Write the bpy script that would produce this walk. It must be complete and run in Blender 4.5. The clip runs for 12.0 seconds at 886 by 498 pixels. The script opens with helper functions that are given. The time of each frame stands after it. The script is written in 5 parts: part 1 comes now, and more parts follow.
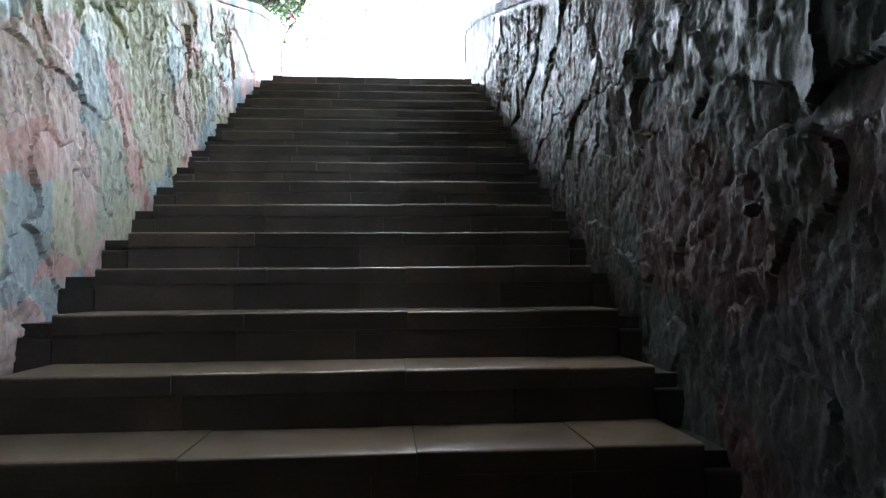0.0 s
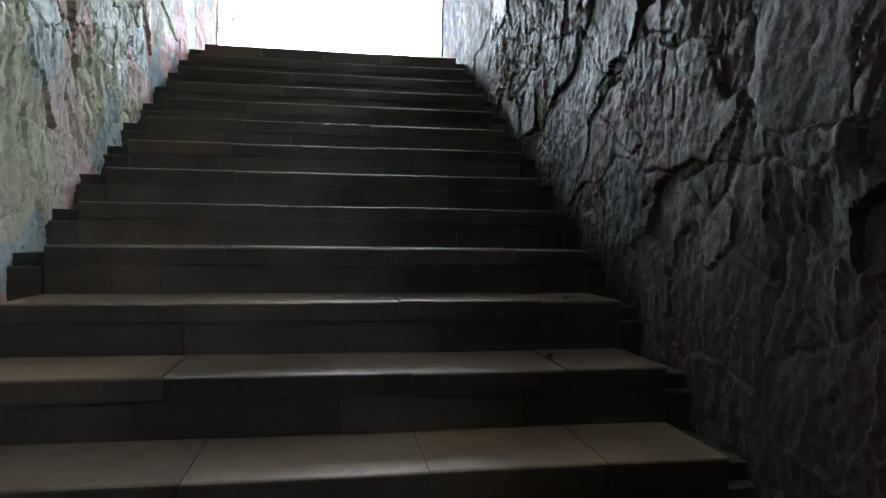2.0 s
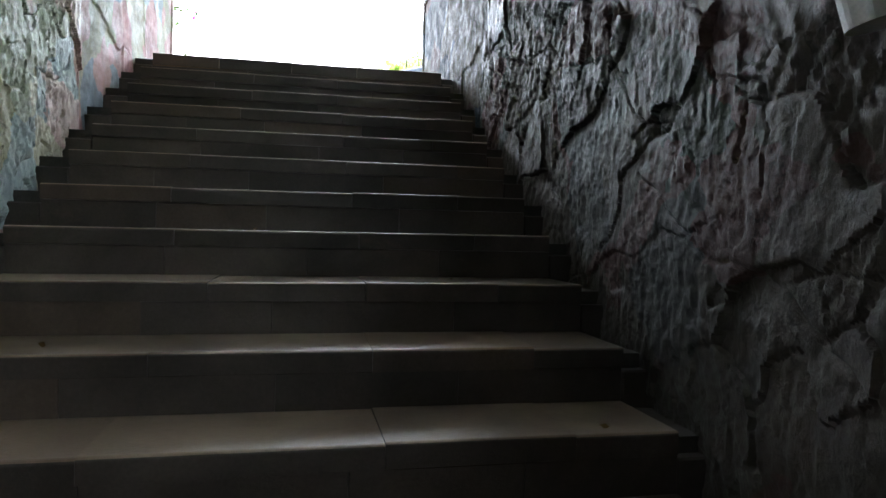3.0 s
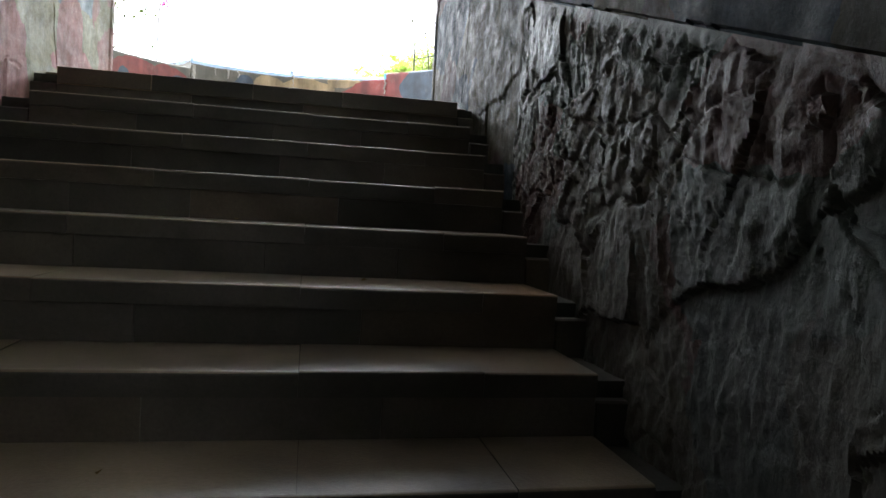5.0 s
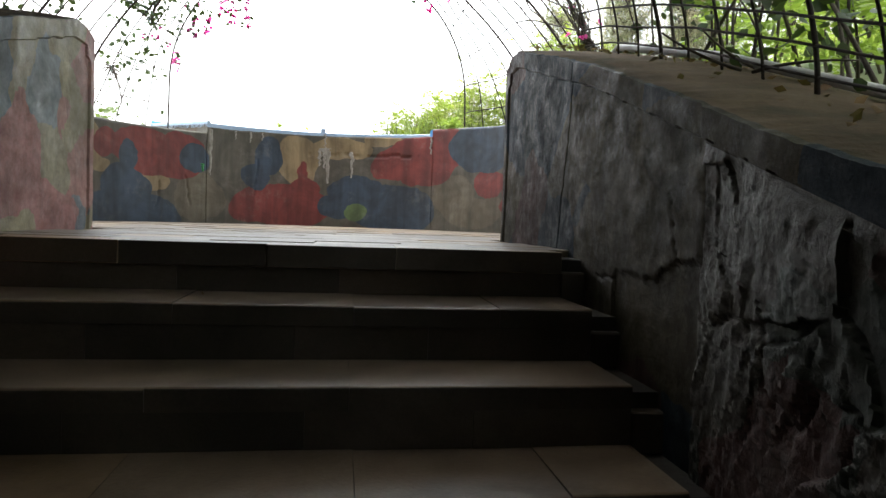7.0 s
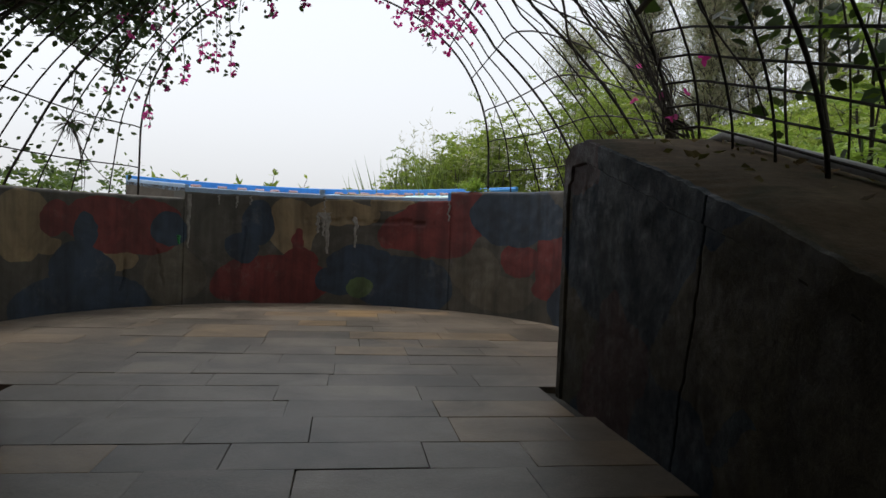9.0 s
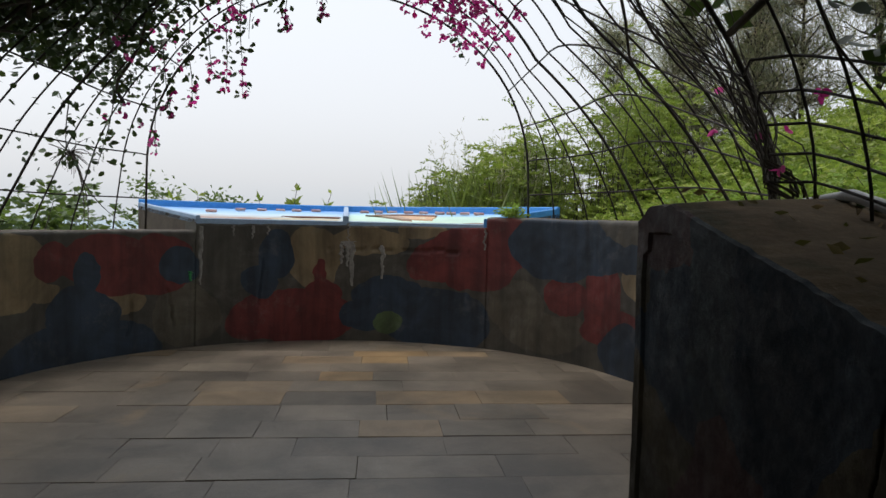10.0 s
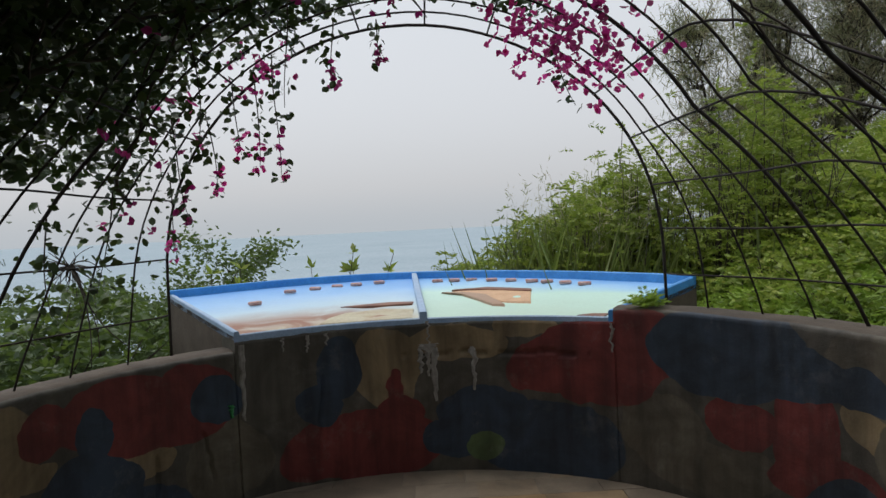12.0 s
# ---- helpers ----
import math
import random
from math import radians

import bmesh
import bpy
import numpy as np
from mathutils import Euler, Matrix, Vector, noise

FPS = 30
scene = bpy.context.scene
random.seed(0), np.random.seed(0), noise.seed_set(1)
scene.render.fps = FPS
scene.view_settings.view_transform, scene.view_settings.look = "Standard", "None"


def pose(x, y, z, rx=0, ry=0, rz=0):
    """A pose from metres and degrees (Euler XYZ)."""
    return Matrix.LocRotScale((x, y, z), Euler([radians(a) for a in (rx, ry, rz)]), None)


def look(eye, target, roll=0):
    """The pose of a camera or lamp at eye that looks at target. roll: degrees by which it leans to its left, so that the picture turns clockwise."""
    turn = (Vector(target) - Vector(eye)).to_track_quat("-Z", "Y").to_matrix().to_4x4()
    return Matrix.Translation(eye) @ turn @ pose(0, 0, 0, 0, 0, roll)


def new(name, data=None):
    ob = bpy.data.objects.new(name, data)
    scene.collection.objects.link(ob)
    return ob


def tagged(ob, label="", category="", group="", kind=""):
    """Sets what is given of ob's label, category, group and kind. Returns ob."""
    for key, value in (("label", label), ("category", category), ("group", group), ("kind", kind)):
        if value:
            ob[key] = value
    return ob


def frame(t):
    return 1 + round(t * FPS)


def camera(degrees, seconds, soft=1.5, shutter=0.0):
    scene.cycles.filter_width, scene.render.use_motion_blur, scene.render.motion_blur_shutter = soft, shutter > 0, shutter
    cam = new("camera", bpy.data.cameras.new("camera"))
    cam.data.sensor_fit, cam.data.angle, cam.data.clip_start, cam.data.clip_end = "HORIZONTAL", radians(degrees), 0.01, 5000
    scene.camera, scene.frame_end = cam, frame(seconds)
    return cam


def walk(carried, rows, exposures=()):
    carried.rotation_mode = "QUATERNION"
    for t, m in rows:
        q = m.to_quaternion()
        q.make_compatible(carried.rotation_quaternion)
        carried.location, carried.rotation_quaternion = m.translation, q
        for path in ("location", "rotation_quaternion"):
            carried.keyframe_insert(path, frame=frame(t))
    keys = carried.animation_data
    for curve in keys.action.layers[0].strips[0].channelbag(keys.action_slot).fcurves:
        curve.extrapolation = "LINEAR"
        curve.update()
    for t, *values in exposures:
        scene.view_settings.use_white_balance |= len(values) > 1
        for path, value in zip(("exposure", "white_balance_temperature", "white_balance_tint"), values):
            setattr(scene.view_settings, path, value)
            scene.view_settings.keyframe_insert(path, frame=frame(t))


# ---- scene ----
cam = camera(66.7, 12.0)
PATH = [
    (0, (0.517, -6.515, -2.065), (0.674, -4.525, -1.95), -0.5),
    (0.5, (0.496, -6.228, -1.905), (0.775, -4.249, -1.822), 0.5),
    (1, (0.397, -5.961, -1.735), (0.671, -3.981, -1.655), 0.0),
    (1.5, (0.406, -5.66, -1.582), (0.712, -3.684, -1.552), 0.5),
    (2, (0.356, -5.354, -1.445), (0.682, -3.381, -1.478), 0.7),
    (2.5, (0.376, -5.064, -1.3), (0.767, -3.104, -1.362), 1.1),
    (3, (0.375, -4.754, -1.161), (0.784, -2.796, -1.201), 1.2),
    (3.2, (0.428, -4.641, -1.124), (0.82, -2.68, -1.11), 1.5),
    (4.8, (0.591, -3.641, -0.631), (1.006, -1.686, -0.719), 3.3),
    (5, (0.579, -3.518, -0.611), (0.977, -1.56, -0.704), 3.2),
    (5.5, (0.606, -3.264, -0.442), (0.99, -1.304, -0.548), 2.9),
    (6, (0.592, -2.921, -0.255), (0.966, -0.959, -0.356), 2.5),
    (6.5, (0.59, -2.649, -0.067), (0.903, -0.676, -0.161), 1.8),
    (7, (0.537, -2.349, 0.102), (0.835, -0.373, 0.016), 2.0),
    (7.5, (0.55, -2.076, 0.251), (0.849, -0.1, 0.172), 2.4),
    (7.7, (0.576, -1.972, 0.281), (0.879, 0.004, 0.218), 2.4),
    (9.3, (0.541, -1.183, 0.718), (0.81, 0.799, 0.675), 1.9),
    (9.5, (0.549, -1.077, 0.785), (0.799, 0.907, 0.74), 1.9),
    (10, (0.565, -0.808, 0.916), (0.762, 1.181, 0.84), 1.3),
    (10.5, (0.499, -0.496, 1.077), (0.686, 1.492, 0.956), 0.5),
    (11, (0.54, -0.224, 1.208), (0.789, 1.757, 1.09), 0.7),
    (11.5, (0.483, 0.058, 1.401), (0.581, 2.055, 1.432), -1.2),
    (12, (0.363, 0.419, 1.467), (0.413, 2.417, 1.394), -2.7),
]
EXPOSURES = [(0.0, 5.45, 5650, 10), (1.5, 4.85, 5750, 10), (3.2, 4.45, 5900, 10), (4.8, 3.85, 6200, 10), (6.0, 3.4, 6400, 10), (7.0, 2.5, 6600, 10), (7.7, 1.6, 6600, 10), (9.3, 0.4, 6400, 12), (10.5, 0.4, 6400, 12), (12.0, 0.05, 6400, 12)]
walk(cam, [(t, look(eye, target, roll)) for t, eye, target, roll in PATH], EXPOSURES)

# ---- light ----
world = bpy.data.worlds.new("world")
scene.world = world
world.use_nodes = True
wn, wl = world.node_tree.nodes, world.node_tree.links
wn.clear()
sky = wn.new("ShaderNodeTexSky")
sky.sky_type, sky.sun_disc = "NISHITA", False
sky.sun_elevation, sky.sun_rotation = radians(70), radians(-54)
sky.air_density, sky.dust_density = 1.0, 6.0
sky_grey = wn.new("ShaderNodeHueSaturation")
sky_grey.inputs["Saturation"].default_value = 0.25
wl.new(sky.outputs[0], sky_grey.inputs["Color"])
sky_bg = wn.new("ShaderNodeBackground")
sky_bg.inputs["Strength"].default_value = 0.05
wl.new(sky_grey.outputs[0], sky_bg.inputs["Color"])
w_co = wn.new("ShaderNodeTexCoord")
w_sep = wn.new("ShaderNodeSeparateXYZ")
wl.new(w_co.outputs["Generated"], w_sep.inputs[0])
w_ramp = wn.new("ShaderNodeValToRGB")
w_ramp.color_ramp.elements[0].position, w_ramp.color_ramp.elements[0].color = 0.0, (0.63, 0.68, 0.71, 1)
w_ramp.color_ramp.elements[1].position, w_ramp.color_ramp.elements[1].color = 0.5, (0.70, 0.76, 0.79, 1)
e = w_ramp.color_ramp.elements.new(0.06)
e.color = (0.67, 0.69, 0.70, 1)
wl.new(w_sep.outputs[2], w_ramp.inputs[0])
cloud_bg = wn.new("ShaderNodeBackground")
cloud_bg.inputs["Strength"].default_value = 0.72
wl.new(w_ramp.outputs[0], cloud_bg.inputs["Color"])
w_add = wn.new("ShaderNodeAddShader")
wl.new(sky_bg.outputs[0], w_add.inputs[0])
wl.new(cloud_bg.outputs[0], w_add.inputs[1])
w_out = wn.new("ShaderNodeOutputWorld")
wl.new(w_add.outputs[0], w_out.inputs[0])
sun_data = bpy.data.lights.new("sun", "SUN")
sun_data.energy, sun_data.angle, sun_data.color = 0.9, radians(25), (1.0, 0.97, 0.92)
sun = new("sun", sun_data)
sun.matrix_world = look((-3.5, 2.5, 12), (0, 0, 0))


# ---- materials ----
def nodes_of(name):
    m = bpy.data.materials.new(name)
    m.use_nodes = True
    nt = m.node_tree
    return m, nt.nodes, nt.links, nt.nodes["Principled BSDF"]


def coords(n, l, scale=(1, 1, 1), kind="Object"):
    co, mp = n.new("ShaderNodeTexCoord"), n.new("ShaderNodeMapping")
    mp.inputs["Scale"].default_value = scale
    l.new(co.outputs[kind], mp.inputs["Vector"])
    return mp.outputs[0]


def noise_tex(n, l, vec, scale, detail=6, rough=0.6, distort=0.0):
    t = n.new("ShaderNodeTexNoise")
    t.inputs["Scale"].default_value, t.inputs["Detail"].default_value = scale, detail
    t.inputs["Roughness"].default_value, t.inputs["Distortion"].default_value = rough, distort
    l.new(vec, t.inputs["Vector"])
    return t.outputs[0]


def ramp(n, l, fac, stops, how="LINEAR"):
    r = n.new("ShaderNodeValToRGB")
    r.color_ramp.interpolation = how
    els = r.color_ramp.elements
    while len(els) < len(stops):
        els.new(0.5)
    for el, (p, c) in zip(els, stops):
        el.position, el.color = p, (*c, 1)
    l.new(fac, r.inputs[0])
    return r.outputs[0]


def mix(n, l, fac, a, b, how="MIX"):
    m = n.new("ShaderNodeMix")
    m.data_type, m.blend_type = "RGBA", how
    for sock, v in ((m.inputs[0], fac), (m.inputs[6], a), (m.inputs[7], b)):
        if isinstance(v, (int, float)):
            sock.default_value = v
        elif isinstance(v, tuple):
            sock.default_value = (*v, 1)
        else:
            l.new(v, sock)
    return m.outputs[2]


def maths(n, l, op, a, b=0.0):
    m = n.new("ShaderNodeMath")
    m.operation = op
    for sock, v in ((m.inputs[0], a), (m.inputs[1], b)):
        if isinstance(v, (int, float)):
            sock.default_value = v
        else:
            l.new(v, sock)
    return m.outputs[0]


def bump(n, l, p, height, strength, dist=0.01):
    b = n.new("ShaderNodeBump")
    b.inputs["Strength"].default_value, b.inputs["Distance"].default_value = strength, dist
    l.new(height, b.inputs["Height"])
    l.new(b.outputs[0], p.inputs["Normal"])


def speckled(name, dark, light, scale, rough=0.8, bumps=0.3, fine=60, metal=0.0, dist=0.006, stain=None):
    """A plain worn surface: broad patches, fine grain, relief."""
    m, n, l, p = nodes_of(name)
    v = coords(n, l)
    c = ramp(n, l, noise_tex(n, l, v, scale, 7, 0.65), [(0.3, dark), (0.7, light)])
    g = noise_tex(n, l, v, fine, 4, 0.7)
    c = mix(n, l, 0.35, c, ramp(n, l, g, [(0.3, (0.25, 0.25, 0.25)), (0.75, (1, 1, 1))]), "MULTIPLY")
    if stain:
        s = ramp(n, l, noise_tex(n, l, v, scale * 0.6, 5, 0.6, 0.6), [(0.52, (0, 0, 0)), (0.68, (1, 1, 1))])
        c = mix(n, l, s, c, stain)
    l.new(c, p.inputs["Base Color"])
    p.inputs["Roughness"].default_value, p.inputs["Metallic"].default_value = rough, metal
    bump(n, l, p, g, bumps, dist)
    return m


def camo_rock(name, cols, wear, rough, relief_depth=0.6, size=2.3, worn=0.65, drips=0.0, gloss=0.5, cracks=0.0, grain=42, ridged=0.35, grain_shade=0.75):
    """Painted sculpted plaster: blotches of colour, grain darkened in its hollows."""
    m, n, l, p = nodes_of(name)
    v = coords(n, l)
    warp = n.new("ShaderNodeTexNoise")
    warp.inputs["Scale"].default_value, warp.inputs["Detail"].default_value = 2.2, 5
    l.new(v, warp.inputs["Vector"])
    shift = n.new("ShaderNodeVectorMath")
    shift.operation = "MULTIPLY_ADD"
    l.new(warp.outputs["Color"], shift.inputs[0])
    shift.inputs[1].default_value = (0.5, 0.5, 0.5)
    l.new(v, shift.inputs[2])
    vor = n.new("ShaderNodeTexVoronoi")
    vor.inputs["Scale"].default_value = size
    l.new(shift.outputs[0], vor.inputs["Vector"])
    sep = n.new("ShaderNodeSeparateColor")
    l.new(vor.outputs["Color"], sep.inputs[0])
    k = len(cols)
    c = ramp(n, l, sep.outputs[0], [(i / k, col) for i, col in enumerate(cols)], "CONSTANT")
    rubbed = ramp(n, l, noise_tex(n, l, v, 7, 8, 0.7, 0.3), [(0.42, (0, 0, 0)), (0.62, (1, 1, 1))])
    c = mix(n, l, maths(n, l, "MULTIPLY", rubbed, worn), c, wear)
    g = noise_tex(n, l, v, grain, 7, 0.78)
    # Grain darkens where its bump is low: relief shading put into the colour.
    c = mix(n, l, grain_shade, c, ramp(n, l, g, [(0.36, (0.15, 0.15, 0.15)), (0.60, (1.1, 1.1, 1.1))]), "MULTIPLY")
    if cracks:
        edge = n.new("ShaderNodeTexVoronoi")
        edge.feature = "DISTANCE_TO_EDGE"
        edge.inputs["Scale"].default_value = 7.0
        bent = n.new("ShaderNodeVectorMath")
        bent.operation = "MULTIPLY_ADD"
        rough_way = n.new("ShaderNodeTexNoise")
        rough_way.inputs["Scale"].default_value, rough_way.inputs["Detail"].default_value = 9.0, 6
        l.new(v, rough_way.inputs["Vector"])
        l.new(rough_way.outputs["Color"], bent.inputs[0])
        bent.inputs[1].default_value = (0.22, 0.22, 0.22)
        l.new(coords(n, l, (1.0, 1.0, 0.55)), bent.inputs[2])
        l.new(bent.outputs[0], edge.inputs["Vector"])
        thin = ramp(n, l, edge.outputs["Distance"], [(0.006, (0.12, 0.11, 0.10)), (0.035, (1, 1, 1))])
        c = mix(n, l, maths(n, l, "MULTIPLY", ramp(n, l, noise_tex(n, l, v, 3.3, 3, 0.5), [(0.45, (0, 0, 0)), (0.55, (1, 1, 1))]), cracks), c, thin, "MULTIPLY")
        chips = n.new("ShaderNodeTexVoronoi")
        chips.inputs["Scale"].default_value = 13.0
        l.new(bent.outputs[0], chips.inputs["Vector"])
        flake = noise_tex(n, l, coords(n, l, (1.5, 1.5, 0.7)), 44, 5, 0.7, 0.4)
        # Low spots of the flake relief get their shade in the colour too.
        c = mix(n, l, 0.22, c, ramp(n, l, flake, [(0.38, (0.5, 0.49, 0.48)), (0.58, (1.15, 1.15, 1.15))]), "MULTIPLY")
    if drips:
        run = ramp(n, l, noise_tex(n, l, coords(n, l, (11, 11, 0.9)), 1.0, 6, 0.65, 0.3), [(0.36, (0.35, 0.33, 0.31)), (0.58, (1, 1, 1))])
        c = mix(n, l, drips, c, run, "MULTIPLY")
        grime = ramp(n, l, noise_tex(n, l, v, 3.1, 8, 0.72, 0.5), [(0.40, (0.42, 0.40, 0.37)), (0.62, (1.15, 1.13, 1.1))])
        c = mix(n, l, 0.8, c, grime, "MULTIPLY")
    l.new(c, p.inputs["Base Color"])
    p.inputs["Specular IOR Level"].default_value = gloss
    l.new(ramp(n, l, noise_tex(n, l, v, 9, 6, 0.7), [(0.35, (rough * 0.7,) * 3), (0.65, (min(1, rough * 1.4),) * 3)]), p.inputs["Roughness"])
    ridge = n.new("ShaderNodeTexNoise")
    ridge.noise_type = "RIDGED_MULTIFRACTAL"
    ridge.inputs["Scale"].default_value, ridge.inputs["Detail"].default_value = 9.0, 5
    l.new(coords(n, l, (1.6, 1.6, 0.8)), ridge.inputs["Vector"])
    lumps = maths(n, l, "MULTIPLY", ridge.outputs[0], -ridged)
    if cracks:
        lumps = maths(n, l, "ADD", lumps, maths(n, l, "MULTIPLY", chips.outputs["Distance"], -0.5))
        lumps = maths(n, l, "ADD", lumps, maths(n, l, "MULTIPLY", flake, 0.5))
    bump(n, l, p, maths(n, l, "ADD", maths(n, l, "MULTIPLY", g, 0.5 if cracks else 0.8), lumps), relief_depth, 0.014 if cracks else 0.028)
    return m


def stone(name, dark, light, warm, rough=0.75, lo=0.55):
    """Sawn stone slabs, each one a little different."""
    m, n, l, p = nodes_of(name)
    v = coords(n, l)
    info = n.new("ShaderNodeObjectInfo")
    each = info.outputs["Random"]
    c = ramp(n, l, each, [(0.0, dark), (0.4, light), (0.55, dark), (0.75, light), (0.85, warm), (0.92, light), (1.0, tuple(min(1.0, q * 1.3) for q in light))])
    patch = ramp(n, l, noise_tex(n, l, v, 2.4, 6, 0.6, 0.4), [(0.35, (lo, lo, lo)), (0.7, (1, 1, 1))])
    c = mix(n, l, 1.0, c, patch, "MULTIPLY")
    rust = ramp(n, l, noise_tex(n, l, v, 1.3, 5, 0.7, 1.0), [(0.6, (0, 0, 0)), (0.72, (1, 1, 1))])
    c = mix(n, l, maths(n, l, "MULTIPLY", rust, 0.4), c, warm)
    g = noise_tex(n, l, v, 90, 5, 0.7)
    c = mix(n, l, 0.4, c, ramp(n, l, g, [(0.3, (0.35, 0.35, 0.35)), (0.7, (1, 1, 1))]), "MULTIPLY")
    l.new(c, p.inputs["Base Color"])
    p.inputs["Roughness"].default_value = rough
    bump(n, l, p, g, 0.25, 0.006)
    return m


def leafy(name, cols, rough=0.5, through_light=0.3):
    m, n, l, p = nodes_of(name)
    geo = n.new("ShaderNodeNewGeometry")
    k = len(cols)
    c = ramp(n, l, geo.outputs["Random Per Island"], [(i / max(1, k - 1), col) for i, col in enumerate(cols)])
    stand = ramp(n, l, noise_tex(n, l, coords(n, l), 1.7, 4, 0.6), [(0.36, (0.42, 0.45, 0.40)), (0.52, (1, 1, 1)), (0.66, (1.25, 1.2, 1.1))])
    c = mix(n, l, 1.0, c, stand, "MULTIPLY")
    l.new(c, p.inputs["Base Color"])
    p.inputs["Roughness"].default_value = rough
    tr = n.new("ShaderNodeBsdfTranslucent")
    l.new(mix(n, l, 0.5, c, (0.35, 0.5, 0.08)) if through_light < 0.5 else c, tr.inputs["Color"])
    ms = n.new("ShaderNodeMixShader")
    ms.inputs[0].default_value = through_light
    l.new(p.outputs[0], ms.inputs[1])
    l.new(tr.outputs[0], ms.inputs[2])
    l.new(ms.outputs[0], n["Material Output"].inputs["Surface"])
    return m


# painted patches on the parapet: place along the curve, height, half width, half height
RED = [(-2.04, 0.63, 0.13, 0.12), (-1.64, 0.61, 0.36, 0.20), (-1.33, 0.60, 0.26, 0.22), (-0.17, 0.50, 0.05, 0.11), (-0.14, 0.36, 0.16, 0.11), (-0.37, 0.18, 0.50, 0.20),
       (0.74, 0.62, 0.24, 0.16), (1.03, 0.67, 0.36, 0.27), (1.27, 0.77, 0.22, 0.21), (1.80, 0.45, 0.18, 0.13), (2.13, 0.45, 0.18, 0.24), (2.27, 0.27, 0.32, 0.14), (3.19, 0.76, 0.22, 0.22)]
NAVY = [(-1.81, 0.54, 0.10, 0.14), (-1.83, 0.28, 0.25, 0.17), (-1.84, 0.06, 0.56, 0.21), (-1.19, 0.58, 0.14, 0.14), (-0.48, 0.67, 0.14, 0.20), (-0.60, 0.45, 0.13, 0.14), (0.38, 0.35, 0.30, 0.17),
        (0.16, 0.19, 0.18, 0.11), (0.76, 0.17, 0.43, 0.25), (1.75, 0.78, 0.42, 0.23), (2.08, 0.73, 0.25, 0.14), (2.38, 0.72, 0.18, 0.09), (2.66, 0.25, 0.15, 0.24), (2.36, 0.14, 0.26, 0.20)]
BUFF = [(-2.30, 0.58, 0.26, 0.24), (-1.57, 0.36, 0.16, 0.09), (-2.09, 0.44, 0.12, 0.07), (-0.21, 0.63, 0.20, 0.27), (0.21, 0.78, 0.32, 0.11), (0.64, 0.86, 0.19, 0.07), (2.50, 0.61, 0.21, 0.13)]
OLIVE = [(-1.12, 0.24, 0.24, 0.22), (1.39, 0.33, 0.24, 0.22), (1.60, 0.18, 0.36, 0.15), (1.86, 0.23, 0.15, 0.12), (2.55, 0.80, 0.36, 0.17), (2.66, 0.52, 0.20, 0.20)]
GREEN = [(0.36, 0.14, 0.12, 0.08)]


def mural_paint():
    m, n, l, p = nodes_of("mural_paint")
    uv = n.new("ShaderNodeUVMap")
    uv.uv_map = "run"
    sep = n.new("ShaderNodeSeparateXYZ")
    l.new(uv.outputs[0], sep.inputs[0])
    wob = n.new("ShaderNodeTexNoise")
    wob.inputs["Scale"].default_value, wob.inputs["Detail"].default_value = 3.5, 3
    l.new(uv.outputs[0], wob.inputs["Vector"])
    ws = n.new("ShaderNodeSeparateColor")
    l.new(wob.outputs["Color"], ws.inputs[0])
    u = maths(n, l, "ADD", sep.outputs[0], maths(n, l, "MULTIPLY", maths(n, l, "SUBTRACT", ws.outputs[0], 0.5), 0.16))
    w = maths(n, l, "ADD", sep.outputs[1], maths(n, l, "MULTIPLY", maths(n, l, "SUBTRACT", ws.outputs[1], 0.5), 0.16))
    c = (0.10, 0.09, 0.07)
    for blobs, col in ((BUFF, (0.30, 0.22, 0.12)), (OLIVE, (0.14, 0.12, 0.085)), (RED, (0.20, 0.035, 0.03)), (NAVY, (0.035, 0.055, 0.085)), (GREEN, (0.10, 0.15, 0.06))):
        near = None
        for bu, bz, ru, rz in blobs:
            du = maths(n, l, "DIVIDE", maths(n, l, "SUBTRACT", u, bu), ru)
            dz = maths(n, l, "DIVIDE", maths(n, l, "SUBTRACT", w, bz), rz)
            d = maths(n, l, "ADD", maths(n, l, "MULTIPLY", du, du), maths(n, l, "MULTIPLY", dz, dz))
            near = d if near is None else maths(n, l, "MINIMUM", near, d)
        inside = ramp(n, l, near, [(0.96, (1, 1, 1)), (1.0, (0, 0, 0))])
        c = mix(n, l, inside, c, col)
    v = coords(n, l)
    worn = ramp(n, l, noise_tex(n, l, v, 5, 9, 0.75), [(0.55, (0, 0, 0)), (0.75, (1, 1, 1))])
    c = mix(n, l, maths(n, l, "MULTIPLY", worn, 0.35), c, (0.30, 0.28, 0.25))
    streak = ramp(n, l, noise_tex(n, l, coords(n, l, (9, 9, 0.8)), 1.0, 5, 0.6), [(0.35, (0.4, 0.4, 0.4)), (0.6, (1, 1, 1))])
    c = mix(n, l, 0.75, c, streak, "MULTIPLY")
    grime = ramp(n, l, noise_tex(n, l, v, 2.6, 8, 0.7, 0.6), [(0.40, (0.5, 0.48, 0.45)), (0.6, (1, 1, 1))])
    c = mix(n, l, 0.8, c, grime, "MULTIPLY")
    g = noise_tex(n, l, v, 70, 5, 0.7)
    l.new(c, p.inputs["Base Color"])
    p.inputs["Roughness"].default_value = 0.6
    bump(n, l, p, g, 0.25, 0.006)
    return m


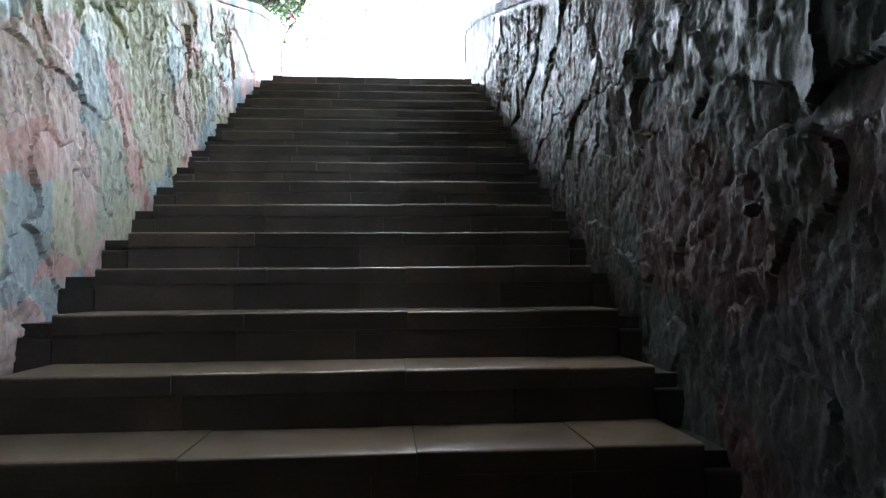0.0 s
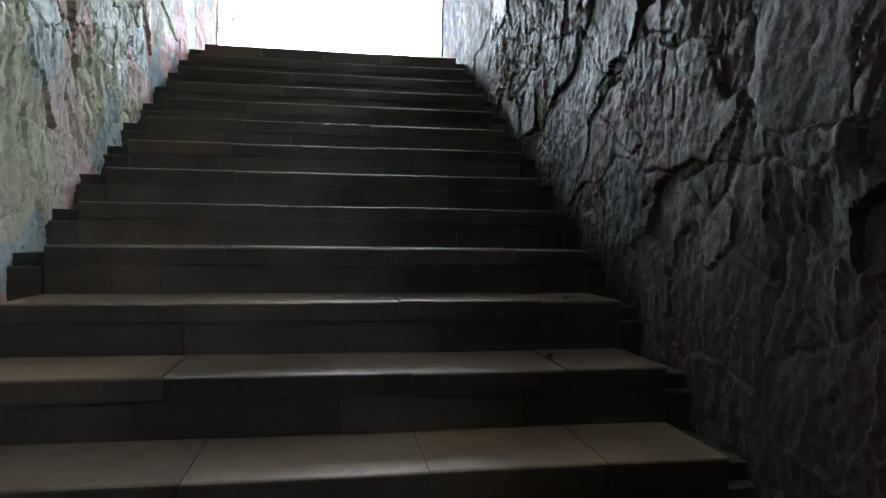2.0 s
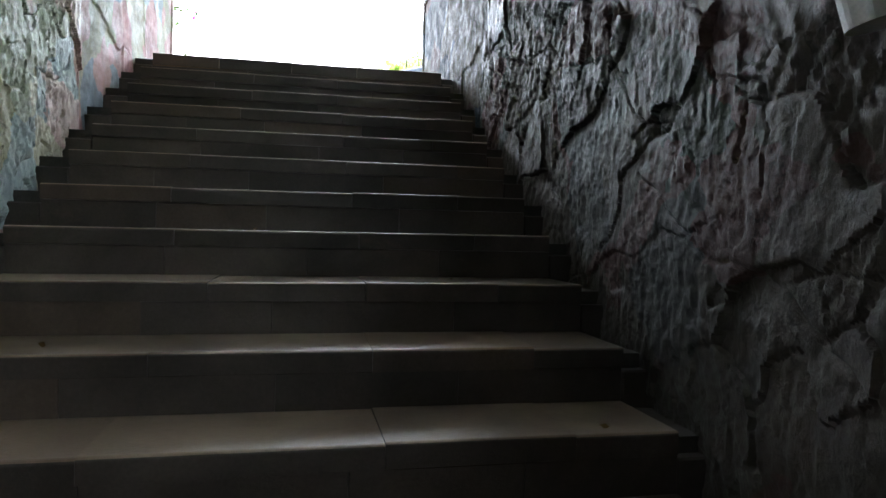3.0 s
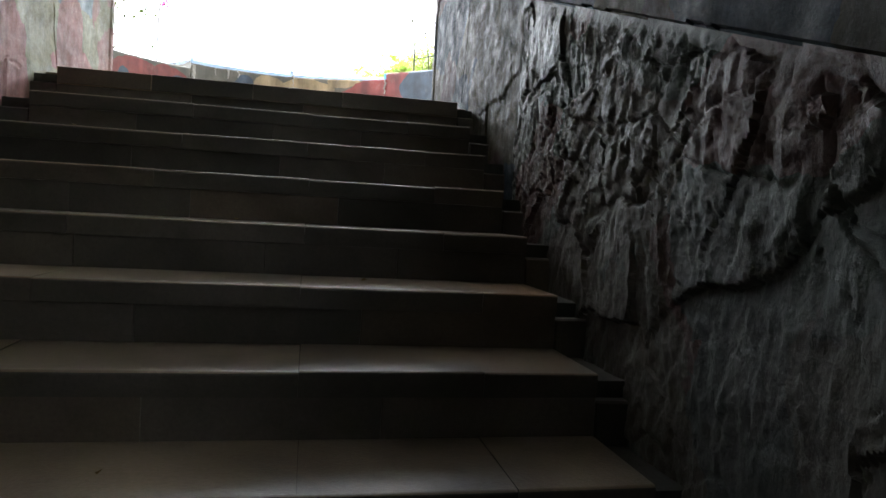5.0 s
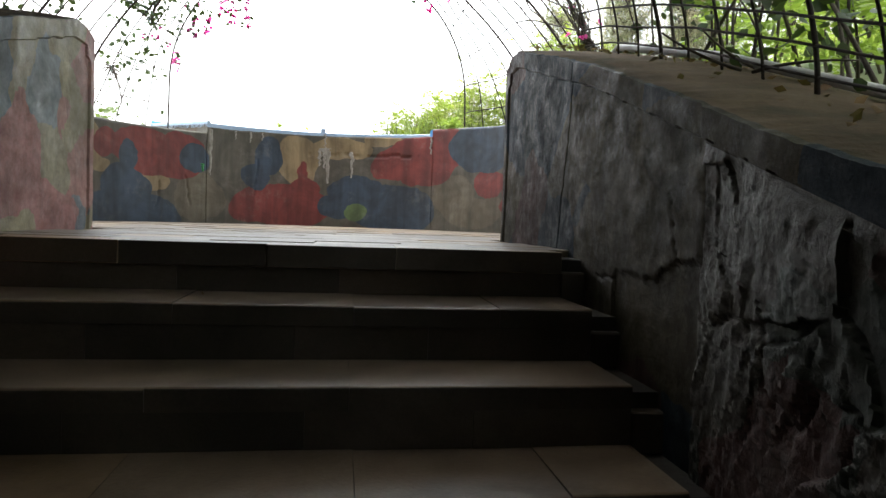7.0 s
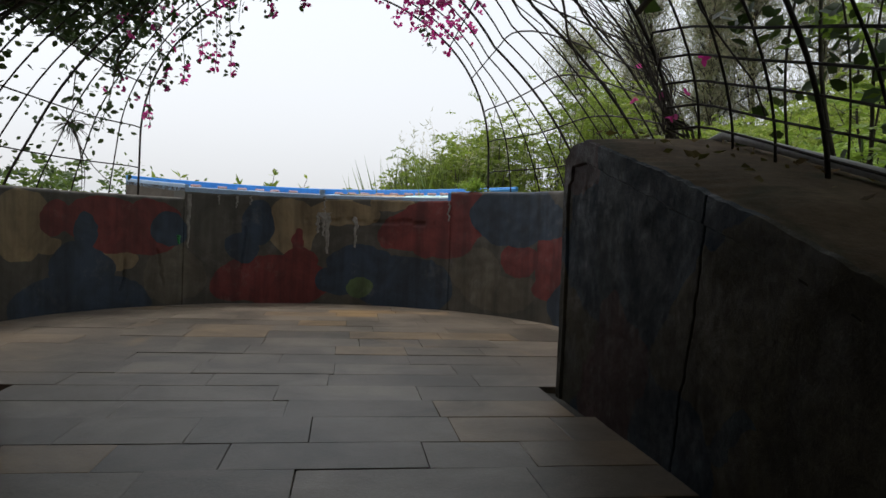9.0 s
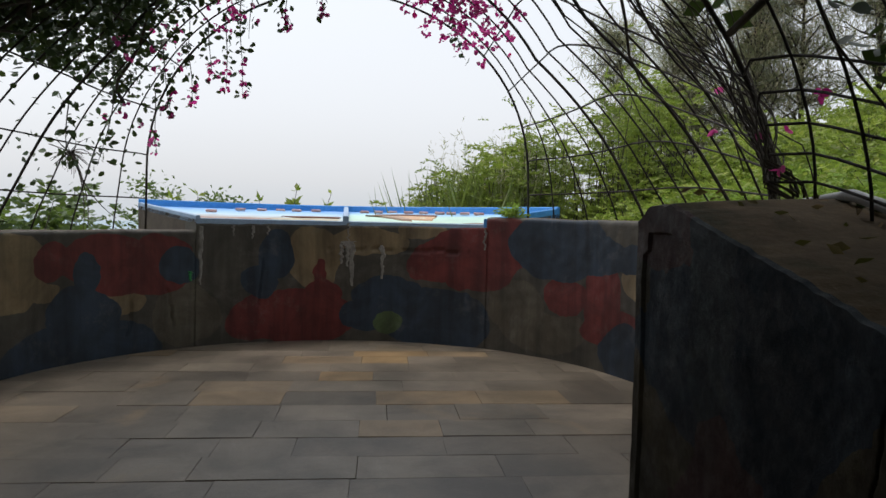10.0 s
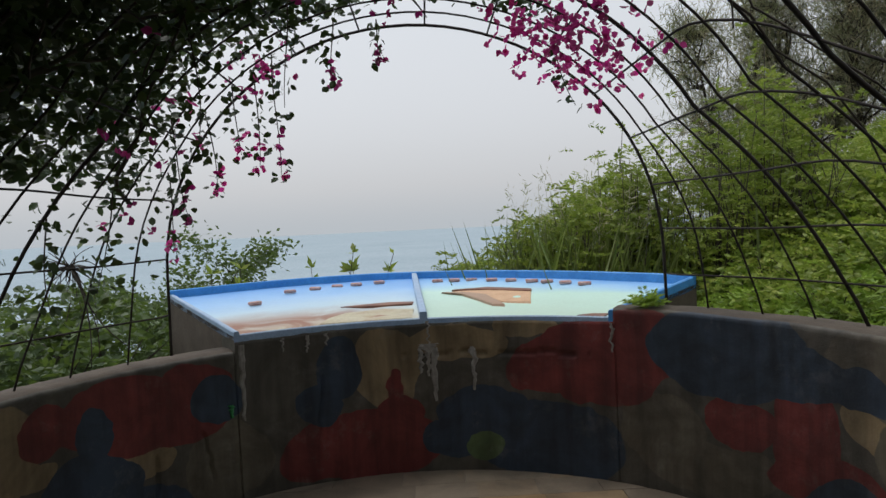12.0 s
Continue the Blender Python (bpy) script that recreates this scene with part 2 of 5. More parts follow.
def table_paint():
    """Sea blue at the back, pale foam towards the front, rust-brown stains."""
    m, n, l, p = nodes_of("table_paint")
    uv = n.new("ShaderNodeUVMap")
    uv.uv_map = "run"
    sep = n.new("ShaderNodeSeparateXYZ")
    l.new(uv.outputs[0], sep.inputs[0])
    wob = noise_tex(n, l, uv.outputs[0], 3.0, 5, 0.6)
    d = maths(n, l, "ADD", sep.outputs[1], maths(n, l, "MULTIPLY", maths(n, l, "SUBTRACT", wob, 0.5), 0.3))
    left = ramp(n, l, d, [(0.0, (0.62, 0.58, 0.42)), (0.3, (0.55, 0.68, 0.72)), (0.65, (0.30, 0.52, 0.80)), (1.0, (0.14, 0.36, 0.75))])
    right = ramp(n, l, d, [(0.0, (0.50, 0.66, 0.54)), (0.55, (0.54, 0.76, 0.66)), (0.75, (0.36, 0.60, 0.82)), (1.0, (0.16, 0.40, 0.78))])
    side = ramp(n, l, sep.outputs[0], [(0.495, (0, 0, 0)), (0.505, (1, 1, 1))])
    c = mix(n, l, side, left, right)
    rust = ramp(n, l, noise_tex(n, l, uv.outputs[0], 4.0, 6, 0.6, 0.8), [(0.30, (0, 0, 0)), (0.48, (1, 1, 1))])
    low = ramp(n, l, sep.outputs[1], [(0.16, (1, 1, 1)), (0.40, (0, 0, 0))])
    west = ramp(n, l, sep.outputs[0], [(0.38, (1, 1, 1)), (0.48, (0, 0, 0))])
    c = mix(n, l, maths(n, l, "MULTIPLY", maths(n, l, "MULTIPLY", rust, low), west), c, (0.30, 0.13, 0.07))
    g = noise_tex(n, l, coords(n, l), 40, 5, 0.7)
    c = mix(n, l, 0.15, c, ramp(n, l, g, [(0.3, (0.5, 0.5, 0.5)), (0.6, (1, 1, 1))]), "MULTIPLY")
    l.new(c, p.inputs["Base Color"])
    p.inputs["Roughness"].default_value = 0.5
    bump(n, l, p, g, 0.2, 0.005)
    return m


M_ROCK_L = camo_rock("painted_rock_pale", [(0.47, 0.27, 0.24), (0.43, 0.39, 0.28), (0.29, 0.34, 0.36), (0.34, 0.35, 0.28), (0.50, 0.36, 0.33)], (0.40, 0.37, 0.32), 0.5, 0.5, size=2.8, cracks=0.6, worn=0.4, grain_shade=0.15)
# Right wall: grey and maroon paint, lowered further for the shade on it.
M_ROCK_R = camo_rock("painted_rock_shaded", [(0.072, 0.065, 0.052), (0.096, 0.048, 0.044), (0.050, 0.062, 0.052), (0.080, 0.067, 0.052), (0.055, 0.062, 0.060)], (0.084, 0.073, 0.063), 0.43, 0.8, gloss=0.42, cracks=0.6, grain=60, ridged=0.2, worn=0.45, grain_shade=0.35)
M_PLASTER = camo_rock("painted_plaster", [(0.34, 0.30, 0.19), (0.17, 0.21, 0.25), (0.42, 0.19, 0.18), (0.32, 0.29, 0.20), (0.22, 0.26, 0.29), (0.40, 0.21, 0.19)], (0.27, 0.26, 0.23), 0.6, 0.22, 3.0, 0.12, 0.25, grain=75, ridged=0.08, grain_shade=0.25)
# Left plaster's hues made much darker, standing in for shade on the right.
M_PLASTER_R = camo_rock("weathered_plaster_shaded", [(0.066, 0.056, 0.036), (0.027, 0.040, 0.055), (0.066, 0.038, 0.036), (0.058, 0.053, 0.038), (0.036, 0.048, 0.056)], (0.055, 0.052, 0.046), 0.6, 0.28, 2.6, 0.15, 0.3, 0.12, grain=75, ridged=0.08, grain_shade=0.35)
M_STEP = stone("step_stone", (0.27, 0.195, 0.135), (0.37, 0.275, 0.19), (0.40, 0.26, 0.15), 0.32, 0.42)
# Darker copy of the step stone: shade on the upright faces put into colour.
M_STEP_SHADED = stone("shaded_step_stone", (0.075, 0.064, 0.053), (0.128, 0.107, 0.087), (0.15, 0.112, 0.08), 0.5, 0.42)
M_PAVE = stone("paving_stone", (0.215, 0.172, 0.128), (0.35, 0.282, 0.21), (0.48, 0.31, 0.15), 0.4, 0.4)
M_MURAL = mural_paint()
M_TABLE = table_paint()
M_CONCRETE = speckled("old_concrete", (0.06, 0.044, 0.032), (0.135, 0.105, 0.077), 3.0, 0.88, 0.5, 45, stain=(0.055, 0.042, 0.032))
M_COPING = speckled("dirty_coping", (0.075, 0.053, 0.033), (0.19, 0.135, 0.085), 4.0, 0.95, 0.6, 40, stain=(0.05, 0.046, 0.027))
M_COPING.node_tree.nodes["Principled BSDF"].inputs["Specular IOR Level"].default_value = 0.15
M_MORTAR = speckled("mortar", (0.05, 0.047, 0.042), (0.10, 0.095, 0.085), 5, 0.95, 0.4)
M_IRON = speckled("rusty_iron", (0.018, 0.015, 0.013), (0.05, 0.035, 0.026), 20, 0.75, 0.3, 120, 0.3)
M_BLUE = speckled("blue_paint", (0.05, 0.27, 0.68), (0.09, 0.38, 0.82), 6, 0.45, 0.15)
M_RIB = speckled("pale_blue_paint", (0.28, 0.42, 0.62), (0.42, 0.55, 0.72), 8, 0.5, 0.15)
M_BRICKLET = speckled("pink_paint", (0.55, 0.20, 0.16), (0.75, 0.55, 0.48), 40, 0.6, 0.3)
M_RUSTPAINT = speckled("brown_paint", (0.16, 0.06, 0.04), (0.30, 0.14, 0.08), 9, 0.6, 0.2)
M_CREAM = speckled("cream_paint", (0.50, 0.42, 0.26), (0.66, 0.62, 0.46), 7, 0.6, 0.2, stain=(0.36, 0.22, 0.12))
M_SAND = speckled("sand_paint", (0.62, 0.36, 0.20), (0.75, 0.50, 0.30), 9, 0.6, 0.2)
M_PIPE = speckled("grey_plastic", (0.30, 0.30, 0.30), (0.46, 0.46, 0.45), 5, 0.45, 0.1)
M_LAMP = speckled("brushed_aluminium", (0.66, 0.66, 0.66), (0.84, 0.84, 0.83), 12, 0.32, 0.05, 80, 0.7)
M_VENT = speckled("grey_rubber", (0.06, 0.06, 0.062), (0.12, 0.12, 0.122), 10, 0.5, 0.1)
M_LAMP_DARK = speckled("black_rubber", (0.02, 0.02, 0.02), (0.05, 0.05, 0.05), 10, 0.6, 0.1)
M_BARK = speckled("bark", (0.035, 0.028, 0.022), (0.10, 0.08, 0.06), 14, 0.9, 0.6, 70)
M_SOIL = speckled("soil", (0.05, 0.04, 0.028), (0.12, 0.09, 0.06), 6, 0.95, 0.6, 40)
M_GROUND = speckled("grassy_ground", (0.035, 0.055, 0.018), (0.08, 0.10, 0.035), 0.9, 0.95, 0.6, 20)
# Pale matte base: the haze of distance is put into the water's colour.
M_SEA = speckled("hazed_sea", (0.36, 0.44, 0.49), (0.42, 0.50, 0.55), 0.01, 0.95, 0.05, 0.4)
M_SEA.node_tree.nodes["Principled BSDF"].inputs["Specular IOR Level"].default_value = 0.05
M_LEAF = leafy("bougainvillea_leaf", [(0.016, 0.036, 0.012), (0.042, 0.085, 0.022), (0.024, 0.05, 0.016), (0.085, 0.13, 0.035)], 0.5, 0.06)
M_FLOWER = leafy("magenta_bract", [(0.55, 0.02, 0.22), (0.70, 0.05, 0.33), (0.62, 0.10, 0.30)], 0.6, 0.55)
M_BUSH = leafy("shrub_leaf", [(0.13, 0.18, 0.026), (0.30, 0.37, 0.055), (0.20, 0.27, 0.038), (0.42, 0.43, 0.10)], 0.5, 0.42)
M_FERN = leafy("feathery_leaf", [(0.12, 0.21, 0.024), (0.29, 0.41, 0.06), (0.19, 0.30, 0.04)], 0.5, 0.42)
M_TREE = leafy("tree_leaf", [(0.04, 0.075, 0.025), (0.08, 0.13, 0.04), (0.06, 0.10, 0.03)])
M_NEEDLE = leafy("needle_leaf", [(0.22, 0.22, 0.16), (0.36, 0.33, 0.24), (0.38, 0.29, 0.20)], 0.7, 0.4)
M_GRASS = leafy("grass_blade", [(0.14, 0.18, 0.05), (0.24, 0.26, 0.09), (0.10, 0.16, 0.03)], 0.6)
M_PLUME = leafy("seed_plume", [(0.42, 0.36, 0.28), (0.55, 0.50, 0.42)], 0.8, 0.4)
M_DRY = leafy("dry_leaf", [(0.14, 0.07, 0.03), (0.24, 0.14, 0.06), (0.10, 0.05, 0.03)], 0.8, 0.1)
M_ORANGE = leafy("orange_petal", [(0.75, 0.16, 0.02), (0.80, 0.25, 0.03)], 0.6, 0.5)
M_GREENPLASTIC = speckled("green_scrap", (0.02, 0.20, 0.05), (0.04, 0.32, 0.09), 20, 0.5, 0.2)
M_WHITEWASH = speckled("lime_streak", (0.20, 0.18, 0.155), (0.38, 0.355, 0.32), 20, 0.85, 0.3)


# ---- mesh helpers ----
def mesh(name, verts, faces, mat, smooth=False):
    me = bpy.data.meshes.new(name)
    me.from_pydata([tuple(v) for v in verts], [], faces)
    me.materials.append(mat)
    if smooth:
        me.polygons.foreach_set("use_smooth", [True] * len(me.polygons))
    me.update()
    return me


def thing(name, me=None, label="", category="", group="", kind="", at=(0, 0, 0)):
    ob = new(name, me)
    ob.location = at
    return tagged(ob, label, category, group, kind)


def piece(name, me, parent, label="", m=None):
    ob = new(name, me)
    ob.parent = parent
    if m is not None:
        ob.matrix_basis = m
    return tagged(ob, label)


def box_data(x0, x1, y0, y1, z0, z1, bev=0.006, jitter=0.0, rng=None):
    """A block with chamfered edges: 24 corners."""
    bm = bmesh.new()
    bmesh.ops.create_cube(bm, size=1)
    for v in bm.verts:
        v.co = Vector(((x0 + x1) / 2 + v.co.x * (x1 - x0), (y0 + y1) / 2 + v.co.y * (y1 - y0), (z0 + z1) / 2 + v.co.z * (z1 - z0)))
        if jitter:
            v.co += Vector((rng.uniform(-jitter, jitter), rng.uniform(-jitter, jitter), rng.uniform(-jitter, jitter) * 0.6))
    bmesh.ops.bevel(bm, geom=bm.edges[:], offset=bev, segments=1, affect="EDGES")
    return bm


def nosed_slab(x0, x1, y0, y1, z0, z1, rng):
    """A stone slab whose front upper edge is worn round."""
    bm = bmesh.new()
    bmesh.ops.create_cube(bm, size=1)
    for v in bm.verts:
        v.co = Vector(((x0 + x1) / 2 + v.co.x * (x1 - x0), (y0 + y1) / 2 + v.co.y * (y1 - y0), (z0 + z1) / 2 + v.co.z * (z1 - z0)))
        v.co += Vector((rng.uniform(-0.0006, 0.0006), rng.uniform(-0.002, 0.002), rng.uniform(-0.001, 0.001)))
    ym, zm = (y0 + y1) / 2, (z0 + z1) / 2
    front = [e for e in bm.edges if all(v.co.y < ym and v.co.z > zm for v in e.verts)]
    bmesh.ops.bevel(bm, geom=front, offset=0.009 + rng.uniform(-0.002, 0.002), segments=3, profile=0.5, affect="EDGES")
    return bm


def done(name, bm, mat, smooth=False):
    me = bpy.data.meshes.new(name)
    bmesh.ops.recalc_face_normals(bm, faces=bm.faces[:])
    bm.to_mesh(me)
    bm.free()
    me.materials.append(mat)
    if smooth:
        me.polygons.foreach_set("use_smooth", [True] * len(me.polygons))
    return me


def tube_arrays(pts, radii, sides=6):
    pts = [Vector(p) for p in pts]
    if isinstance(radii, (int, float)):
        radii = [radii] * len(pts)
    verts, faces = [], []
    ref = Vector((0.13, 0.21, 0.97))
    for i, p in enumerate(pts):
        d = (pts[min(i + 1, len(pts) - 1)] - pts[max(i - 1, 0)]).normalized()
        if abs(d.dot(ref)) > 0.97:
            ref = Vector((0.9, 0.3, 0.1))
        a = d.cross(ref).normalized()
        b = d.cross(a)
        for k in range(sides):
            w = 2 * math.pi * k / sides
            verts.append(p + (a * math.cos(w) + b * math.sin(w)) * radii[i])
    for i in range(len(pts) - 1):
        for k in range(sides):
            q = (k + 1) % sides
            faces.append((i * sides + k, i * sides + q, (i + 1) * sides + q, (i + 1) * sides + k))
    faces.append(tuple(range(sides))[::-1])
    faces.append(tuple((len(pts) - 1) * sides + k for k in range(sides)))
    return verts, faces


def tube(name, pts, radii, mat, sides=6):
    v, f = tube_arrays(pts, radii, sides)
    return mesh(name, v, f, mat, True)


def tubes(name, lines, mat, sides=5):
    """Many stems in one mesh."""
    verts, faces = [], []
    for pts, radii in lines:
        v, f = tube_arrays(pts, radii, sides)
        o = len(verts)
        verts += v
        faces += [tuple(i + o for i in q) for q in f]
    return mesh(name, verts, faces, mat, True)


def leaves(name, pos, along, size, mat, width=0.5, fold=0.25, rng=None, oval=False):
    """Folded leaves: base, two sides, tip; oval ones have two more corners. pos, along: n x 3; size: n."""
    pos, along, size = np.asarray(pos, float), np.asarray(along, float), np.asarray(size, float)
    count = len(pos)
    along = along / (np.linalg.norm(along, axis=1, keepdims=True) + 1e-9)
    r = rng.normal(size=(count, 3))
    side = np.cross(along, r)
    side /= np.linalg.norm(side, axis=1, keepdims=True) + 1e-9
    up = np.cross(side, along)
    s = size[:, None]
    rim = [(0.28, 0.46), (0.66, 0.40)] if oval else [(0.45, 0.5)]
    right = [pos + along * s * a + side * s * width * b - up * s * fold * 0.3 for a, b in rim]
    left = [pos + along * s * a - side * s * width * b - up * s * fold * 0.3 for a, b in rim]
    k = 2 + 2 * len(rim)
    v = np.stack([pos] + right + [pos + along * s] + left[::-1], 1).reshape(-1, 3)
    tip = len(rim) + 1
    tris = [(0, a, a + 1) for a in range(1, tip)] + [(0, a, (a + 1) % k) for a in range(tip, k - 1)]
    base = np.arange(count)[:, None] * k
    idx = np.concatenate([base + c for t in tris for c in t], 1).ravel()
    me = bpy.data.meshes.new(name)
    me.vertices.add(count * k)
    me.vertices.foreach_set("co", v.ravel())
    me.loops.add(len(idx))
    me.loops.foreach_set("vertex_index", idx)
    me.polygons.add(len(idx) // 3)
    me.polygons.foreach_set("loop_start", np.arange(len(idx) // 3) * 3)
    me.polygons.foreach_set("loop_total", np.full(len(idx) // 3, 3))
    me.materials.append(mat)
    me.update(calc_edges=True)
    me.validate()
    return me


# ---- plan ----
TREAD, RISE, STEPS = 0.32, 0.165, 24
STAIR_L, STAIR_R, WALL_L, WALL_R = -0.61, 1.33, -0.73, 1.42
CX, CY, RAD, THICK = 0.30, 2.55, 1.85, 0.23
PIER_Y = 1.32


def stair_z(y):
    return min(0.0, max(y / TREAD * RISE, -STEPS * RISE))


def coping_z(y):
    return min(0.69 + 0.352 * y, 0.69 + 0.278 * y, 0.988) - max(0.0, y - 1.22) * 0.5


# ---- walls beside the stairs ----
CRACKS_R = [[(-2.77, -0.95), (-3.00, -1.10), (-3.16, -1.20), (-3.29, -1.22), (-3.45, -1.26), (-3.59, -1.38), (-3.79, -1.51), (-3.88, -1.54)],
            [(-3.45, -1.25), (-3.60, -1.21), (-3.74, -1.24), (-3.91, -1.25), (-4.02, -1.30), (-4.25, -1.16), (-4.45, -1.22)],
            [(-1.45, -0.26), (-1.70, -0.34), (-1.95, -0.32), (-2.10, -0.44), (-2.27, -0.50), (-2.42, -0.50)],
            [(-2.02, -0.12), (-2.13, -0.22), (-2.30, -0.24), (-2.50, -0.30), (-2.62, -0.42)],
            [(-1.90, -0.14), (-1.98, -0.21), (-2.04, -0.22), (-2.13, -0.20)], [(-2.52, -0.33), (-2.54, -0.42), (-2.56, -0.50), (-2.60, -0.57), (-2.68, -0.62)],
            [(-2.55, -0.55), (-2.66, -0.66), (-2.73, -0.75), (-2.82, -0.80), (-2.94, -0.81)], [(-3.13, -0.62), (-3.16, -0.74), (-3.26, -0.76), (-3.36, -0.78), (-3.39, -0.92), (-3.37, -1.05)]]
CRACKS_L = [[(-1.20, 0.02), (-1.18, -0.20), (-1.24, -0.42), (-1.40, -0.50), (-1.62, -0.48)], [(-2.1, -0.62), (-2.3, -0.55), (-2.55, -0.66), (-2.75, -0.60)]]


def crack_depth(y, z, lines):
    """How deep a crack runs there: 0 to 1."""
    best = 1.0
    y += 0.02 * noise.noise(Vector((y * 11, z * 11, 40)))
    z += 0.02 * noise.noise(Vector((y * 11, z * 11, 50)))
    for line in lines:
        for (ay, az), (by, bz) in zip(line, line[1:]):
            if min(ay, by) - 0.05 < y < max(ay, by) + 0.05:
                t = max(0.0, min(1.0, ((y - ay) * (by - ay) + (z - az) * (bz - az)) / ((by - ay) ** 2 + (bz - az) ** 2)))
                best = min(best, math.hypot(y - ay - t * (by - ay), z - az - t * (bz - az)))
    return math.exp(-(best / 0.006) ** 2)


def rock_height(y, z, seed):
    """Relief of the sculpted plaster: slabs with cracks, flakes dragged along each slab, small chips."""
    q = Vector((y * 2.5 + seed, z * 2.2 + y * 0.5, 0.0))
    q += noise.noise_vector(q * 1.6) * 0.45 + noise.noise_vector(q * 5.0) * 0.06
    d, pts = noise.voronoi(q)
    cell = noise.cell_vector(pts[0] * 3.7)
    rough = 0.35 + 0.9 * cell.x
    off = q - pts[0]
    lift = (cell.y - 0.5) * 0.016 + off.dot(Vector((cell.z - 0.5, cell.x - 0.5, 0))) * 0.05
    seam = d[1] - d[0]
    groove = -0.009 * math.exp(-(seam / 0.016) ** 2) * (0.35 + 0.65 * (cell.z > 0.45))
    broad = noise.noise(Vector((y * 2.6 + seed, z * 2.2, 3.0))) * 0.016
    turn = (cell.z - 0.35) * 0.8
    across, along = y * math.cos(turn) + z * math.sin(turn), z * math.cos(turn) - y * math.sin(turn)
    flakes = 0.0
    for fy, fz, step, tilt in ((7.0, 3.2, 0.006, 0.013), (15.0, 6.0, 0.006, 0.014), (31.0, 13.0, 0.004, 0.011)):
        k = Vector((across * fy + seed, along * fz, 2.0))
        k += noise.noise_vector(k * 0.8) * 0.6 + noise.noise_vector(k * 2.7) * 0.16
        dk, pk = noise.voronoi(k)
        ck = noise.cell_vector(pk[0] * 5.3)
        flakes += (ck.x - 0.5) * step + (k - pk[0]).dot(Vector((ck.y - 0.35, ck.z - 0.5, 0))) * tilt
    fold = Vector((across * 17 + seed, along * 4.5, cell.x * 9))
    fold += noise.noise_vector(fold * 0.6) * 0.9
    drag = (0.5 - abs(noise.noise(fold))) * 0.012
    fine = noise.noise(Vector((y * 42, z * 30, seed))) * 0.0035 + noise.noise(Vector((y * 21, z * 15, seed))) * 0.004
    split = -0.009 * crack_depth(y, z, CRACKS_R if seed < 10 else CRACKS_L)
    return lift + groove + broad + (flakes + drag) * rough + fine + split - 0.004


def side_wall(name, face, out, mat, plaster, seed, join_y, label):
    """Swept wall: sculpted below, plain band under the coping, smooth plaster by the landing. out: +1 to the right, -1 to the left."""
    ys = np.concatenate([np.arange(-8.0, -5.4, 0.05), np.arange(-5.4, join_y - 0.0151, 0.0092), [join_y - 0.012, join_y + 0.004], np.arange(join_y + 0.02, 0.12, 0.0125), np.arange(0.125, 0.42, 0.004), np.arange(0.425, PIER_Y - 0.02, 0.0125), [PIER_Y - 0.012, PIER_Y]])
    rows = 185
    verts, faces = [], []
    width = rows + 6
    for y in ys:
        top, low = coping_z(y), stair_z(y) - 0.25
        edge = 0.014 * noise.noise(Vector((y * 2.0, seed, 1.5))) + 0.006 * noise.noise(Vector((y * 23, seed, 4.0)))
        end = 0.012 if y > PIER_Y - 0.005 else 0.0
        band = 0.098 + 0.012 * noise.noise(Vector((y * 3, seed, 9))) + 0.006 * noise.noise(Vector((y * 17, seed, 9)))
        for j in range(rows):
            z = low + (top - 0.004 - low) * j / (rows - 1)
            if y <= join_y - 0.01 and z < top - band:
                h = rock_height(y, z, seed)
                ease = min(1.0, (top - band - z) / 0.05, (join_y - y) / 0.05 + 0.35)
                x = 0.002 + h * max(0.0, ease)
            else:
                x = 0.006 * noise.noise(Vector((y * 3, z * 3, seed))) + 0.0012 * noise.noise(Vector((y * 16, z * 16, seed))) + (0.0 if y > join_y else 0.004)
                x += 0.0012 * noise.noise(Vector((y * 34, z * 30, seed))) + 0.0015 * noise.noise(Vector((y * 7, z * 22, seed)))
                lip = 0.088 + 0.006 * noise.noise(Vector((y * 9, seed, 2)))
                if z > top - lip or y > PIER_Y - 0.06 or (y > PIER_Y - 0.10 and z > top - lip - 0.05):
                    x += 0.010 if y > join_y else 0.016
                seam_y = 0.35 - 0.20 * z + 0.022 * noise.noise(Vector((z * 4, seed, 0))) + 0.010 * noise.noise(Vector((z * 21, seed, 0)))
                hair = z - (-0.06 + 0.12 * noise.noise(Vector((y * 4, seed, 3))) + 0.02 * noise.noise(Vector((y * 23, seed, 3))) + 0.3 * max(0.0, -0.5 - y))
                if y > join_y:
                    x -= 0.007 * max(0.0, 1 - abs(y - seam_y) / 0.005)
                if join_y < y < -0.1:
                    x -= 0.007 * max(0.0, 1 - abs(hair) / 0.008)
                    if hair < -0.004 and y < -0.25:
                        x -= 0.008
                slit = y + 0.66 - 0.35 * (z - 0.05) - 0.07 * noise.noise(Vector((z * 9, seed, 6)))
                if y < -0.1 and -0.02 < z < 0.20:
                    x -= 0.006 * max(0.0, 1 - abs(slit) / 0.008)
            verts.append((face - out * (x - end), y, z + edge * max(0.0, 1 - (rows - 1 - j) / 4)))
        for dx, dz in ((0.005, 0.0), (0.16, 0.012), (0.32, 0.02), (0.56, 0.03), (0.57, -0.6)):
            wob = 0.012 * noise.noise(Vector((y * 5, dx * 5, seed)))
            verts.append((face + out * (dx + end), y, top + dz + edge * (dx < 0.1) + (wob if 0.1 < dx < 0.5 else 0)))
        verts.append((face + out * 0.57, y, low))
    for i in range(len(ys) - 1):
        for j in range(width - 1):
            a, b = i * width + j, i * width + j + 1
            q = (a, b, b + width, a + width)
            faces.append(q if out < 0 else q[::-1])
    last = (len(ys) - 1) * width
    cap = tuple(last + j for j in range(width))
